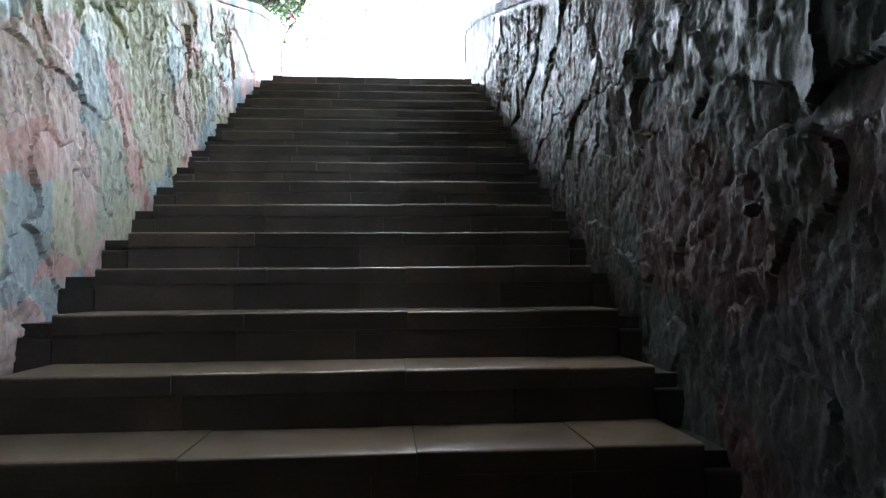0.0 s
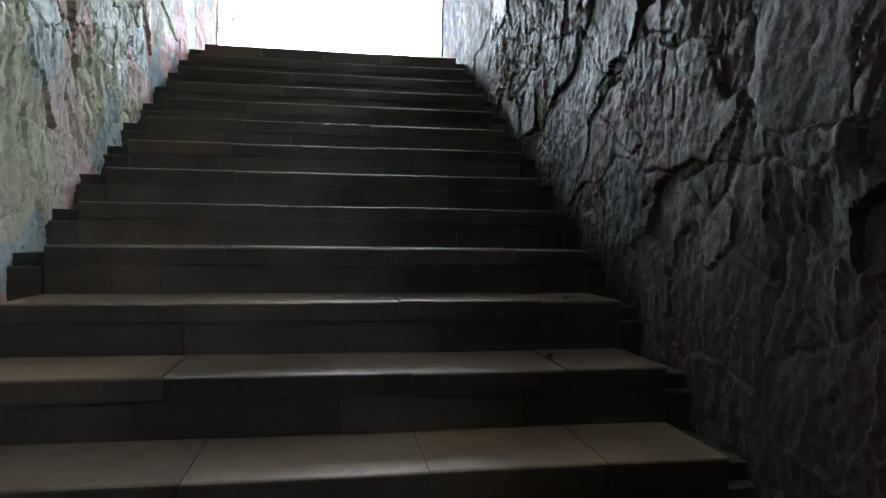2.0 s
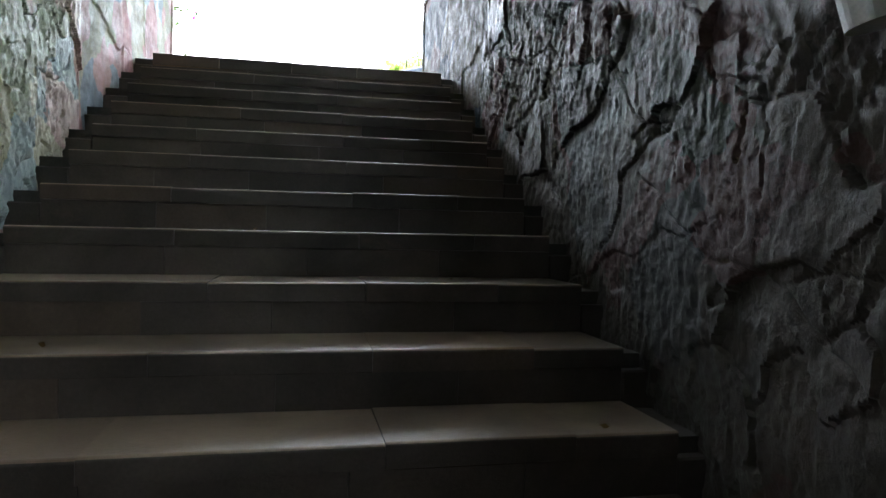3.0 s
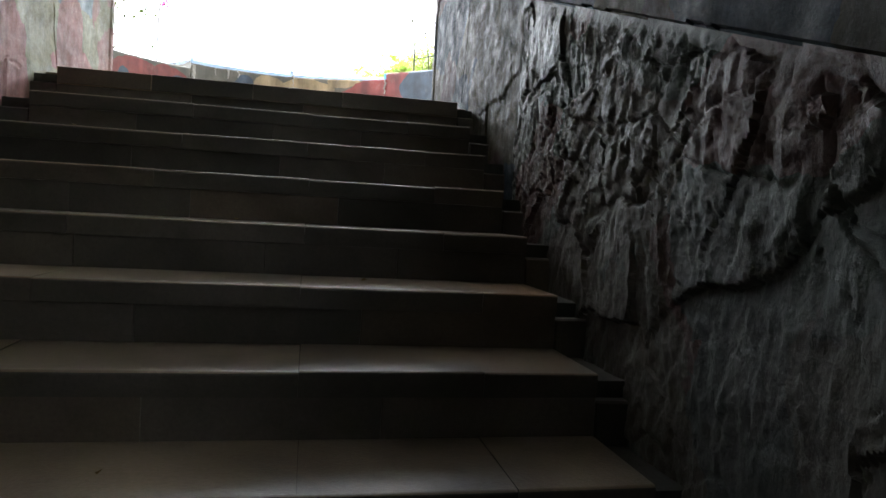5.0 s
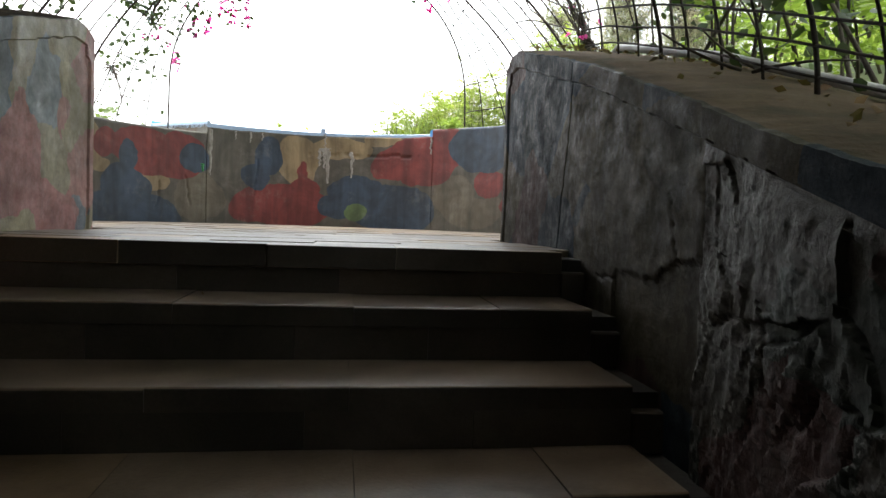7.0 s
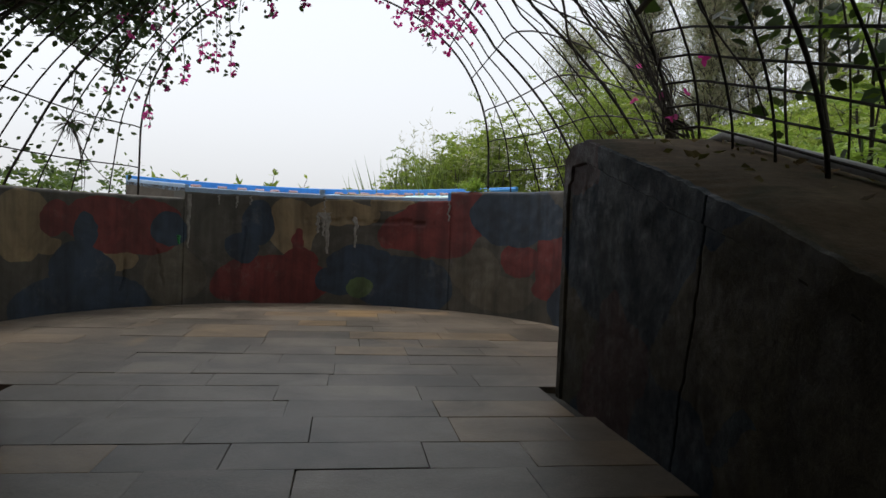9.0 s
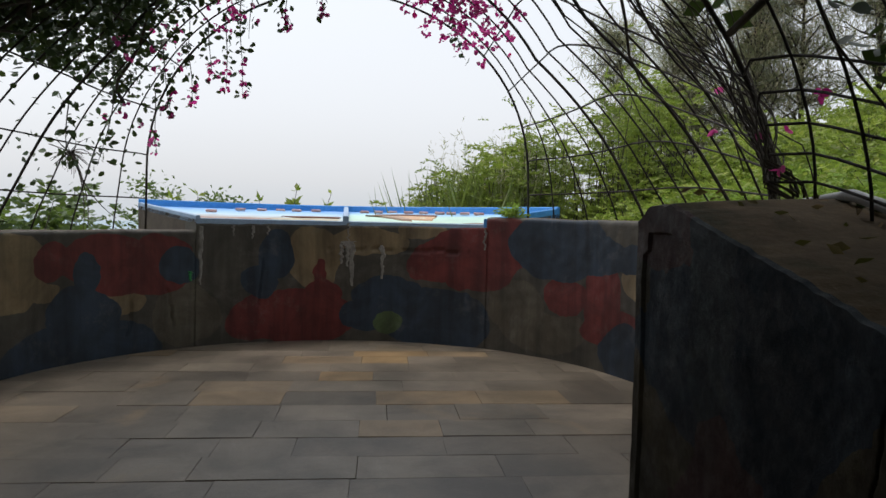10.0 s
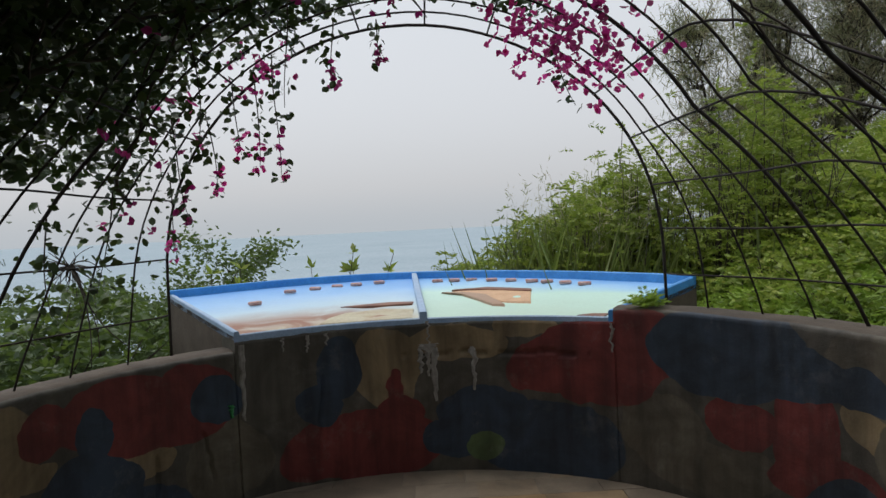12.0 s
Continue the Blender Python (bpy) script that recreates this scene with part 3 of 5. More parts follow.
    faces.append(cap if out < 0 else cap[::-1])
    me = mesh(name, verts, faces, mat, True)
    me.materials.append(plaster)
    me.materials.append(M_COPING)
    idx = []
    for i in range(len(ys) - 1):
        top = coping_z(ys[i])
        low = stair_z(ys[i]) - 0.25
        for j in range(width - 1):
            z = low + (top - low) * j / (rows - 1)
            idx.append(2 if j >= rows else 1 if ys[i] >= join_y - 0.012 or z > top - 0.095 else 0)
    idx.append(1)
    me.polygons.foreach_set("material_index", idx)
    me.polygons[len(me.polygons) - 1].use_smooth = False
    me.set_sharp_from_angle(angle=radians(34))
    return thing(name, me, label, "wall", kind="structure")


side_wall("wall_right", WALL_R, 1, M_ROCK_R, M_PLASTER_R, 3.1, -0.78, "painted wall of sculpted rough plaster beside the stairs, its shade put into the colour")
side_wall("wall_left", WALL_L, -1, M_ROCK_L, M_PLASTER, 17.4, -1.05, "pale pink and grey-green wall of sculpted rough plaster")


def plank(name, x0, x1, y0, y1, z0, z1, mat, label, category, bev=0.01):
    return thing(name, done(name, box_data(x0, x1, y0, y1, z0, z1, bev), mat), label, category, kind="structure")


# unseen enclosure assumed round the lower stairs, placed to keep daylight off them
plank("tunnel_wall_right", 1.46, 2.3, -13.0, -5.2, -5.0, -0.6, M_CONCRETE, "unseen bare concrete side wall added to keep light off the lower stairs", "wall")
plank("tunnel_wall_left", -1.6, -0.77, -13.0, -5.2, -5.0, -0.6, M_CONCRETE, "unseen bare concrete side wall added to keep light off the lower stairs", "wall")
plank("tunnel_wall_back", -1.6, 2.3, -13.3, -13.0, -5.0, -0.6, M_CONCRETE, "unseen bare concrete wall added to close the lower end", "wall")
plank("tunnel_ceiling", -1.6, 2.3, -13.3, -5.2, -0.6, -0.35, M_CONCRETE, "unseen bare concrete roof added to darken the lower stairs", "ceiling")
plank("tunnel_floor", -0.77, 1.46, -13.0, -STEPS * TREAD + 0.02, -4.4, -STEPS * RISE - 0.004, M_CONCRETE, "unseen concrete floor added at the foot of the stairs", "floor")

# ---- parapet round the terrace ----
def crack(u, z):
    """1 in the cracks of the painted parapet."""
    a = u + 0.60 - 0.10 * (z - 0.45) - 0.02 * noise.noise(Vector((z * 12, 1, 0)))
    b = z - 0.70 - 0.025 * noise.noise(Vector((u * 6, 2, 0))) - 0.01 * noise.noise(Vector((u * 25, 2, 0)))
    c = u + 1.22 + 0.22 * (z - 0.2) - 0.03 * noise.noise(Vector((z * 12, 3, 0)))
    d = u + 1.52 - 0.1 * (z - 0.2) - 0.03 * noise.noise(Vector((z * 12, 4, 0)))
    hit = (0.28 < z < 0.62 and abs(a) < 0.008) or (-0.15 < u < 1.0 and abs(b) < 0.006) or (0.15 < z < 0.42 and abs(c) < 0.007) or (0.12 < z < 0.36 and abs(d) < 0.006)
    return 1.0 if hit else 0.0


def parapet(name, u0, u1, top0, top1, proud, label):
    count = max(4, int((u1 - u0) / 0.0105))
    rows = 64
    verts, faces, run = [], [], []
    for i in range(count + 1):
        u = u0 + (u1 - u0) * i / count
        th = u / RAD
        top = top0 + (top1 - top0) * i / count + 0.008 * noise.noise(Vector((u * 3, 2.0, 0))) + 0.004 * noise.noise(Vector((u * 14, 5.0, 0)))
        prof = [(RAD - proud, -0.2 + (top - 0.012 + 0.2) * j / rows) for j in range(rows + 1)]
        prof += [(RAD - proud + 0.012, top), (RAD + 0.08, top + 0.006), (RAD + 0.15, top + 0.004), (RAD + THICK - 0.012, top), (RAD + THICK, top - 0.012), (RAD + THICK, -0.6)]
        for j, (r, z) in enumerate(prof):
            if j <= rows:
                r += 0.016 * crack(u, z)
                r += 0.007 * noise.noise(Vector((u * 2.5, z * 2.5, 8))) + 0.003 * noise.noise(Vector((u * 15, z * 15, 8)))
            verts.append((CX + r * math.sin(th), CY + r * math.cos(th), z))
            run.append((u, z))
    width = rows + 7
    for i in range(count):
        for j in range(width - 1):
            a = i * width + j
            faces.append((a, a + width, a + width + 1, a + 1))
    faces.append(tuple(range(width)))
    faces.append(tuple(count * width + j for j in range(width))[::-1])
    me = mesh(name, verts, faces, M_MURAL, True)
    me.materials.append(M_CONCRETE)
    layer = me.uv_layers.new(name="run")
    for poly in me.polygons:
        for li in poly.loop_indices:
            layer.data[li].uv = run[me.loops[li].vertex_index]
        if len(poly.vertices) > 4:
            poly.use_smooth = False
        elif min(v % width for v in poly.vertices) > rows:
            poly.material_index = 1
    return thing(name, me, label, "wall", kind="structure")


parapet("parapet_1", -RAD * 2.42, -1.0675, 0.80, 0.825, 0.0, "curved concrete parapet with faded camouflage paint")
parapet("parapet_2", -1.066, 1.142, 0.885, 0.90, 0.003, "camouflage-painted parapet under the relief table, cracked and lime-streaked")
parapet("parapet_3", 1.136, RAD * 2.40, 0.965, 0.93, 0.0, "curved concrete parapet with red and navy camouflage paint")


def wall_patch(name, parent, u0, z0, half, length, mat, label, seed):
    """A thin uneven streak of lime or plaster run down the parapet."""
    rows_, verts, faces = 14, [], []
    for j in range(rows_ + 1):
        z = z0 - length * j / rows_
        w = half * (1.0 - 0.6 * j / rows_) * (1.0 + 0.7 * noise.noise(Vector((j * 0.9, seed, 0)))) + 0.002
        c = u0 + 0.02 * noise.noise(Vector((j * 0.5, seed, 4)))
        for k, r in ((-1, RAD + 0.004), (-0.4, RAD - 0.010), (0.4, RAD - 0.010), (1, RAD + 0.004)):
            th = (c + k * w) / RAD
            verts.append((CX + r * math.sin(th), CY + r * math.cos(th), z))
    faces = [(j * 4 + k, j * 4 + k + 1, (j + 1) * 4 + k + 1, (j + 1) * 4 + k) for j in range(rows_) for k in range(3)]
    piece(name, mesh(name, verts, faces, mat), parent, label)


mid_wall = bpy.data.objects["parapet_2"]
for i, (u0, z0, half, length) in enumerate([(0.05, 0.90, 0.010, 0.14), (0.05, 0.765, 0.085, 0.055), (0.0, 0.74, 0.022, 0.15), (0.08, 0.74, 0.034, 0.32), (0.045, 0.75, 0.020, 0.18), (0.315, 0.74, 0.022, 0.26), (-0.66, 0.87, 0.014, 0.10), (-0.80, 0.87, 0.010, 0.08), (-0.55, 0.87, 0.010, 0.07), (1.125, 0.885, 0.012, 0.16)]):
    wall_patch("lime_streak", mid_wall, u0, z0, half, length, M_WHITEWASH, "pale lime streak", i * 3.3)
wall_patch("bare_edge", mid_wall, -1.03, 0.86, 0.022, 0.42, M_WHITEWASH, "broken pale plaster edge", 51.0)
wall_patch("green_scrap", mid_wall, -1.10, 0.54, 0.016, 0.07, M_GREENPLASTIC, "scrap of green plastic in the crack", 57.0)

# ---- relief table ----
def table_front(s):
    th = (-1.065 + 2.205 * s) / RAD
    return Vector((CX + (RAD + 0.0) * math.sin(th), CY + (RAD + 0.0) * math.cos(th), 0))


def table_back(s):
    a, b, c = Vector((-1.56, 5.46, 0)), Vector((0.28, 6.22, 0)), Vector((2.07, 4.65, 0))
    return a * (2 * (s - 0.5) * (s - 1)) + b * (-4 * s * (s - 1)) + c * (2 * s * (s - 0.5))


def on_table(s, d, up=0.0):
    p = table_front(s).lerp(table_back(s), d)
    p.z = 0.905 + 0.11 * d + up
    return p


def strip_mesh(name, grid, mat, run=None, smooth=True):
    """grid: rows of points, all of one length."""
    w = len(grid[0])
    verts = [p for row in grid for p in row]
    faces = [(i * w + j, i * w + j + 1, (i + 1) * w + j + 1, (i + 1) * w + j) for i in range(len(grid) - 1) for j in range(w - 1)]
    me = mesh(name, verts, faces, mat, smooth)
    if run:
        flat = [q for row in run for q in row]
        layer = me.uv_layers.new(name="run")
        for li, loop in enumerate(me.loops):
            layer.data[li].uv = flat[loop.vertex_index]
    return me


relief_table = thing("relief_table", None, "concrete relief model of a coast painted blue and white", "model table", at=(0.3, 4.9, 0.2))
inv = Matrix.Translation((-0.3, -4.9, -0.2))


def table_part(name, me, label="", parent=None):
    me.transform(inv)
    return piece(name, me, parent or relief_table, label)


sn, dn = 60, 30
grid = [[on_table(i / sn, j / dn, 0.012 * noise.noise(Vector((i * 0.25, j * 0.2, 0))) * min(1, j / 3) * min(1, (dn - j) / 3)) for i in range(sn + 1)] for j in range(dn + 1)]
sea = table_part("sea", strip_mesh("sea", grid, M_TABLE, [[(i / sn, j / dn) for i in range(sn + 1)] for j in range(dn + 1)]), "blue to pale green painted surface with rust stains")


def rim_mesh(name, line, inward, w, h, mat, low=0.03):
    grid = []
    for p, q in zip(line, inward):
        q = q.normalized()
        grid.append([p + q * w + Vector((0, 0, -low)), p + q * w + Vector((0, 0, h - 0.006)), p + q * (w - 0.006) + Vector((0, 0, h)), p + q * 0.006 + Vector((0, 0, h)), p + Vector((0, 0, h - 0.006)), p + Vector((0, 0, -low))])
    w = len(grid[0])
    verts = [p for row in grid for p in row]
    faces = [(i * w + j, i * w + j + 1, (i + 1) * w + j + 1, (i + 1) * w + j) for i in range(len(grid) - 1) for j in range(w - 1)]
    faces += [tuple(range(w)), tuple((len(grid) - 1) * w + j for j in range(w))[::-1]]
    return mesh(name, verts, faces, mat)


steps_s = [i / 40 for i in range(41)]
table_part("rim", rim_mesh("rim", [on_table(s, 1.0) for s in steps_s], [table_front(s) - table_back(s) for s in steps_s], 0.035, 0.058, M_BLUE), "bright blue back rim")
ds = [i / 12 for i in range(13)]
table_part("rim", rim_mesh("rim", [on_table(0, d) for d in ds], [on_table(0.1, d) - on_table(0, d) for d in ds], 0.03, 0.03, M_RIB), "pale blue side rim")
table_part("rim", rim_mesh("rim", [on_table(1, d) for d in ds], [on_table(0.9, d) - on_table(1, d) for d in ds], 0.03, 0.05, M_BLUE), "blue side rim")
table_part("rim", rim_mesh("rim", [on_table(s, 0.0) for s in steps_s], [table_back(s) - table_front(s) for s in steps_s], 0.02, 0.012, M_RIB), "thin pale blue front lip")
mid_dir = Vector((1, 0, 0))
table_part("divider", rim_mesh("divider", [on_table(0.485, d) for d in ds], [mid_dir for d in ds], 0.045, 0.05, M_RIB), "pale blue dividing rib")


def relief(name, outline, up, mat, label=""):
    """A low flat form with a rounded shoulder on the table."""
    c = Vector((sum(s for s, d in outline) / len(outline), sum(d for s, d in outline) / len(outline)))
    k = len(outline)
    verts = [on_table(s, d, -0.012) for s, d in outline]
    verts += [on_table(c.x + (s - c.x) * 0.97, c.y + (d - c.y) * 0.94, up * 0.8) for s, d in outline]
    verts += [on_table(c.x + (s - c.x) * 0.88, c.y + (d - c.y) * 0.8, up) for s, d in outline]
    faces = [(a * k + i, a * k + (i + 1) % k, (a + 1) * k + (i + 1) % k, (a + 1) * k + i) for a in (0, 1) for i in range(k)]
    faces.append(tuple(2 * k + i for i in range(k)))
    return table_part(name, mesh(name, verts, faces, mat), label, sea)


relief("landmass", [(0.29, 0.31), (0.38, 0.285), (0.475, 0.29), (0.480, 0.335), (0.42, 0.345), (0.35, 0.33)], 0.010, M_RUSTPAINT, "dark brown ridge")
relief("landmass", [(0.22, 0.04), (0.32, 0.03), (0.47, 0.04), (0.478, 0.20), (0.40, 0.23), (0.30, 0.20), (0.25, 0.13)], 0.006, M_CREAM, "cream-coloured shore")
relief("landmass", [(0.575, 0.56), (0.64, 0.50), (0.70, 0.30), (0.77, 0.30), (0.762, 0.57), (0.66, 0.61)], 0.007, M_SAND, "sand-coloured bay")
relief("landmass", [(0.575, 0.57), (0.66, 0.58), (0.762, 0.56), (0.762, 0.61), (0.66, 0.645)], 0.016, M_RUSTPAINT, "brown shoreline")
relief("landmass", [(0.55, 0.52), (0.60, 0.47), (0.68, 0.22), (0.71, 0.22), (0.66, 0.46), (0.60, 0.53)], 0.016, M_TABLE, "pale spit")
relief("landmass", [(0.90, 0.03), (0.97, 0.02), (0.97, 0.10), (0.93, 0.08)], 0.010, M_RUSTPAINT, "brown corner patch")
rng_b = random.Random(4)
for s, d in [(0.115, 0.56), (0.20, 0.78), (0.255, 0.80), (0.305, 0.82), (0.35, 0.84), (0.405, 0.86), (0.545, 0.84), (0.585, 0.85), (0.625, 0.86), (0.67, 0.86), (0.712, 0.85), (0.755, 0.84), (0.785, 0.83), (0.82, 0.82), (0.855, 0.80)]:
    p = on_table(s, d, 0.012)
    boat = done("boat", box_data(-0.045, 0.045, -0.018, 0.018, -0.012, 0.014, 0.006, 0.003, rng_b), M_BRICKLET)
    boat.transform(Matrix.Translation(p) @ Matrix.Rotation(rng_b.uniform(-0.4, 0.4) - (s - 0.5) * 0.7, 4, "Z"))
    table_part("boat", boat, "", sea)
under = []
for s in steps_s:
    b = on_table(s, 1.0)
    under.append([b + Vector((0, 0, 0.02)), b + Vector((0, 0, -0.03)), Vector((b.x, b.y, 0.1))])
table_part("base", strip_mesh("base", under, M_CONCRETE, None, False), "weathered concrete back")
for s in (0, 1):
    side = [[on_table(s, d, 0.0), Vector((on_table(s, d).x, on_table(s, d).y, 0.1))] for d in ds]
    table_part("base", strip_mesh("base", side, M_CONCRETE, None, False), "weathered concrete flank")

# ---- ground, hill and sea ----
def ground_z(x, y):
    r = math.hypot(x - CX, y - CY)
    if (r < RAD + 0.11 and y > 1.0) or (WALL_L - 0.45 < x < WALL_R + 0.45 and -13.2 < y <= 1.3):
        return -5.4
    base = 0.45 if y > 1.3 else max(coping_z(y), -0.9) - 0.08
    if x > CX:
        rise = max(0.0, x - 2.6)
        z = base + 0.36 * min(rise, 12) + 0.15 * max(0.0, min(rise - 12, 30))
        fall = max(0.0, y - 7.5 - rise * 0.9)
        z -= 0.55 * fall
    else:
        z = base - 0.22 * max(0.0, -1.3 - x) - 0.42 * max(0.0, y - 5.5)
    if y > 5.3:
        z -= 0.12 * (y - 5.3)
    z -= max(0.0, r - 30) * 0.25
    z += 0.25 * noise.noise(Vector((x * 0.35, y * 0.35, 0))) * min(1, max(0, r - 2.2) / 3)
    if y < 1.3 and -2.0 < x < 2.6:
        z = min(z, coping_z(y) - 0.06) if y > -4.3 else min(z, -0.4)
    return max(z, -34)


def spaced(lo, hi, fine, far):
    mids = list(np.arange(lo, hi, fine))
    left, right, st = [], [], fine
    a, b = lo, mids[-1]
    while b < far:
        st *= 1.22
        b += st
        a -= st
        right.append(b)
        left.append(a)
    return left[::-1] + mids + right


gx, gy = spaced(-2.4, 3.0, 0.085, 4200), spaced(-4.6, 5.2, 0.085, 4200)
gv = [(x, y, ground_z(x, y)) for y in gy for x in gx]
gf = [(j * len(gx) + i, j * len(gx) + i + 1, (j + 1) * len(gx) + i + 1, (j + 1) * len(gx) + i) for j in range(len(gy) - 1) for i in range(len(gx) - 1)]
thing("ground", mesh("ground", gv, gf, M_GROUND, True), "grassy hilltop falling away to the sea", "ground", kind="structure")
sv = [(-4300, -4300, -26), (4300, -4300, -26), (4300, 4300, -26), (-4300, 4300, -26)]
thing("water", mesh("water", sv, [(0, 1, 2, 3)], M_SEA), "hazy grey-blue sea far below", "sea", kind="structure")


# ---- trellis ----
def vault(y, f):
    """A point of the trellis's vault: f runs from the left foot (0) over the top to the right foot (1). The feet flare out to the parapet."""
    if y > 1.2:
        flare = max(1.365, math.sqrt(max(0.3, 2.0 ** 2 - (min(y, 4.1) - CY) ** 2)))
    else:
        flare = 1.46 + 0.03 * max(0.0, y + 0.5)
    w = 1.365 + 0.115 * min(1.0, max(0.0, (2.6 - y) / 1.4)) if y > 1.2 else flare
    cx = CX + (0.015 if y > 1.2 else 0.06)
    foot = (0.96 if f > 0.5 else 0.82) if y > 1.35 else coping_z(y) + 0.02
    lift = 0.0 if y > 2.5 else -0.17 * (2.5 - y) if y > 1.2 else -0.221 + (y - 1.2) * 0.36
    spring, top = 1.25 + lift, 2.55 + lift
    leg = spring - foot
    arc = 0.5 * math.pi * math.sqrt((w * w + (top - spring) ** 2) / 2)
    g = (0.5 - abs(f - 0.5)) * 2 * (leg + arc)
    side = 1 if f > 0.5 else -1
    if g < leg:
        x, z = w, foot + g
    else:
        a = (g - leg) / arc * math.pi / 2
        x, z = w * math.cos(a), spring + (top - spring) * math.sin(a)
    x += (flare - w) * max(0.0, 1 - (z - foot) / (1.9 + lift - foot))
    return Vector((cx + side * x, y, z))


trellis = thing("trellis", None, "rusty rebar arch trellis over the terrace and stairs", "trellis", at=(CX, CY, 0.8))
rng_t = random.Random(11)
t_inv = Matrix.Translation((-CX, -CY, -0.8))


def trellis_part(name, pts, r):
    me = tube(name, pts, r, M_IRON, 6)
    me.transform(t_inv)
    piece(name, me, trellis)


hoop_ys, y = [], 4.10
while y > -4.2:
    hoop_ys.append(y)
    y -= 0.23 if y > 1.4 else 0.25
for i, y in enumerate(hoop_ys):
    lean = rng_t.uniform(-0.03, 0.03)
    pts = []
    for k in range(49):
        f = k / 48
        p = vault(y, f)
        p.y += lean * math.sin(math.pi * f) + 0.012 * noise.noise(Vector((f * 6, i, 0)))
        p.x += 0.012 * noise.noise(Vector((f * 6, i, 5)))
        if k == 0 or k == 48:
            p.z -= 0.03
        pts.append(p)
    trellis_part("hoop", pts, 0.0085 if i % 4 == 0 else 0.0052)
for f in [0.045, 0.105, 0.17, 0.24, 0.31, 0.38, 0.45, 0.52, 0.59, 0.66, 0.73, 0.795, 0.855, 0.91, 0.962]:
    pts, y = [], 4.10
    while y > -4.1:
        sink = min(1.0, max(0.0, (2.9 - y) / 1.7))
        p = vault(y, f + (1 - f) * 0.6 * sink * sink * (3 - 2 * sink) if f > 0.68 else f)
        p.z += 0.012 * noise.noise(Vector((y * 1.5, f * 30, 0)))
        pts.append(p)
        y -= 0.12
    trellis_part("purlin", pts, 0.005)


# ---- plants ----
R = np.random.default_rng(7)


def unit(n):
    v = R.normal(size=(n, 3))
    return v / np.linalg.norm(v, axis=1, keepdims=True)


def stem(start, way, length, bend=0.5, droop=0.0, seed=0.0, parts=9):
    p, d, pts = Vector(start), Vector(way).normalized(), []
    for i in range(parts):
        pts.append(p.copy())
        d = (d + noise.noise_vector(p * 1.7 + Vector((seed, 0, 0))) * bend * 0.5 + Vector((0, 0, -droop))).normalized()
        p = p + d * length / parts
    pts.append(p)
    return pts


def taper(pts, r0, r1):
    k = len(pts) - 1
    return pts, [r0 + (r1 - r0) * i / k for i in range(k + 1)]


# bougainvillea: stems along the vault, leaves round them, bracts in clusters
def cover(y, f):
    """How thick the creeper grows there."""
    if y > 1.4:
        d = min(1.0, max(0.0, (3.75 - y) / 0.9)) if 0.14 < f < 0.56 else 0.0
        if 0.02 < f < 0.50:
            d = max(d, 0.16)
        return d
    return 1.0 if 0.04 < f < 0.72 else 0.12


creeper_stems, creeper_pos, creeper_way = [], [], []
rs = random.Random(21)
for i in range(150):
    y, f = rs.uniform(-4.2, 3.9), rs.uniform(0.03, 0.65)
    if rs.random() > cover(y, f) + 0.08:
        continue
    pts, dy, df = [], rs.uniform(-0.12, 0.12), rs.uniform(-0.02, 0.035)
    for k in range(14):
        p = vault(max(-4.2, min(4.0, y)), max(0.01, min(0.97, f)))
        p += noise.noise_vector(p * 2.1 + Vector((i, 0, 0))) * 0.10
        pts.append(p)
        y += dy + rs.uniform(-0.05, 0.05)
        f += df
    creeper_stems.append(taper(pts, rs.uniform(0.006, 0.016), 0.003))
tries = 0
while len(creeper_pos) < 24000 and tries < 200000:
    tries += 1
    y, f = rs.uniform(-4.3, 4.05), rs.uniform(0.02, 0.8)
    clump = noise.noise(Vector((y * 1.8, f * 9, 2.0))) * 0.9 + 0.45
    if rs.random() > cover(y, f) * max(0.03, clump):
        continue
    p = vault(y, f)
    out = (p - Vector((CX, y, 1.2))).normalized()
    p += out * rs.uniform(-0.16, 0.30) + Vector((0, rs.uniform(-0.1, 0.1), 0))
    creeper_pos.append(p)
    creeper_way.append((out * 0.3 + Vector((rs.uniform(-1, 1), rs.uniform(-1, 1), rs.uniform(-1.2, 0.6)))).normalized())
sprigs = []
for y, f, length in [(3.95, 0.335, 0.5), (3.9, 0.36, 0.62), (3.9, 0.31, 0.36), (3.8, 0.43, 0.34), (3.95, 0.47, 0.22), (3.9, 0.27, 0.4), (3.6, 0.25, 0.5), (3.9, 0.20, 0.45), (3.5, 0.18, 0.5), (3.2, 0.15, 0.4), (3.9, 0.665, 0.34), (3.4, 0.40, 0.45), (3.0, 0.33, 0.5)]:
    p = vault(y, f)
    pts = stem(p, (rs.uniform(-0.1, 0.3), rs.uniform(-0.2, 0.2), -1), length, 0.5, 0.15, y * 9 + f)
    sprigs.append(taper(pts, 0.004, 0.0015))
    for k in range(int(length * 70)):
        q = pts[min(len(pts) - 1, int(rs.random() * len(pts)))]
        creeper_pos.append(q + Vector((rs.uniform(-0.04, 0.04), rs.uniform(-0.04, 0.04), rs.uniform(-0.03, 0.03))))
        creeper_way.append(Vector((rs.uniform(-1, 1), rs.uniform(-1, 1), rs.uniform(-1, 0.3))))
bougainvillea = thing("bougainvillea", None, "flowering bougainvillea creeper grown over the rebar trellis", "creeper", at=(-1.4, 2.0, 0.5))
b_inv = Matrix.Translation((1.4, -2.0, -0.5))


def creeper_part(name, me, label=""):
    me.transform(b_inv)
    return piece(name, me, bougainvillea, label)


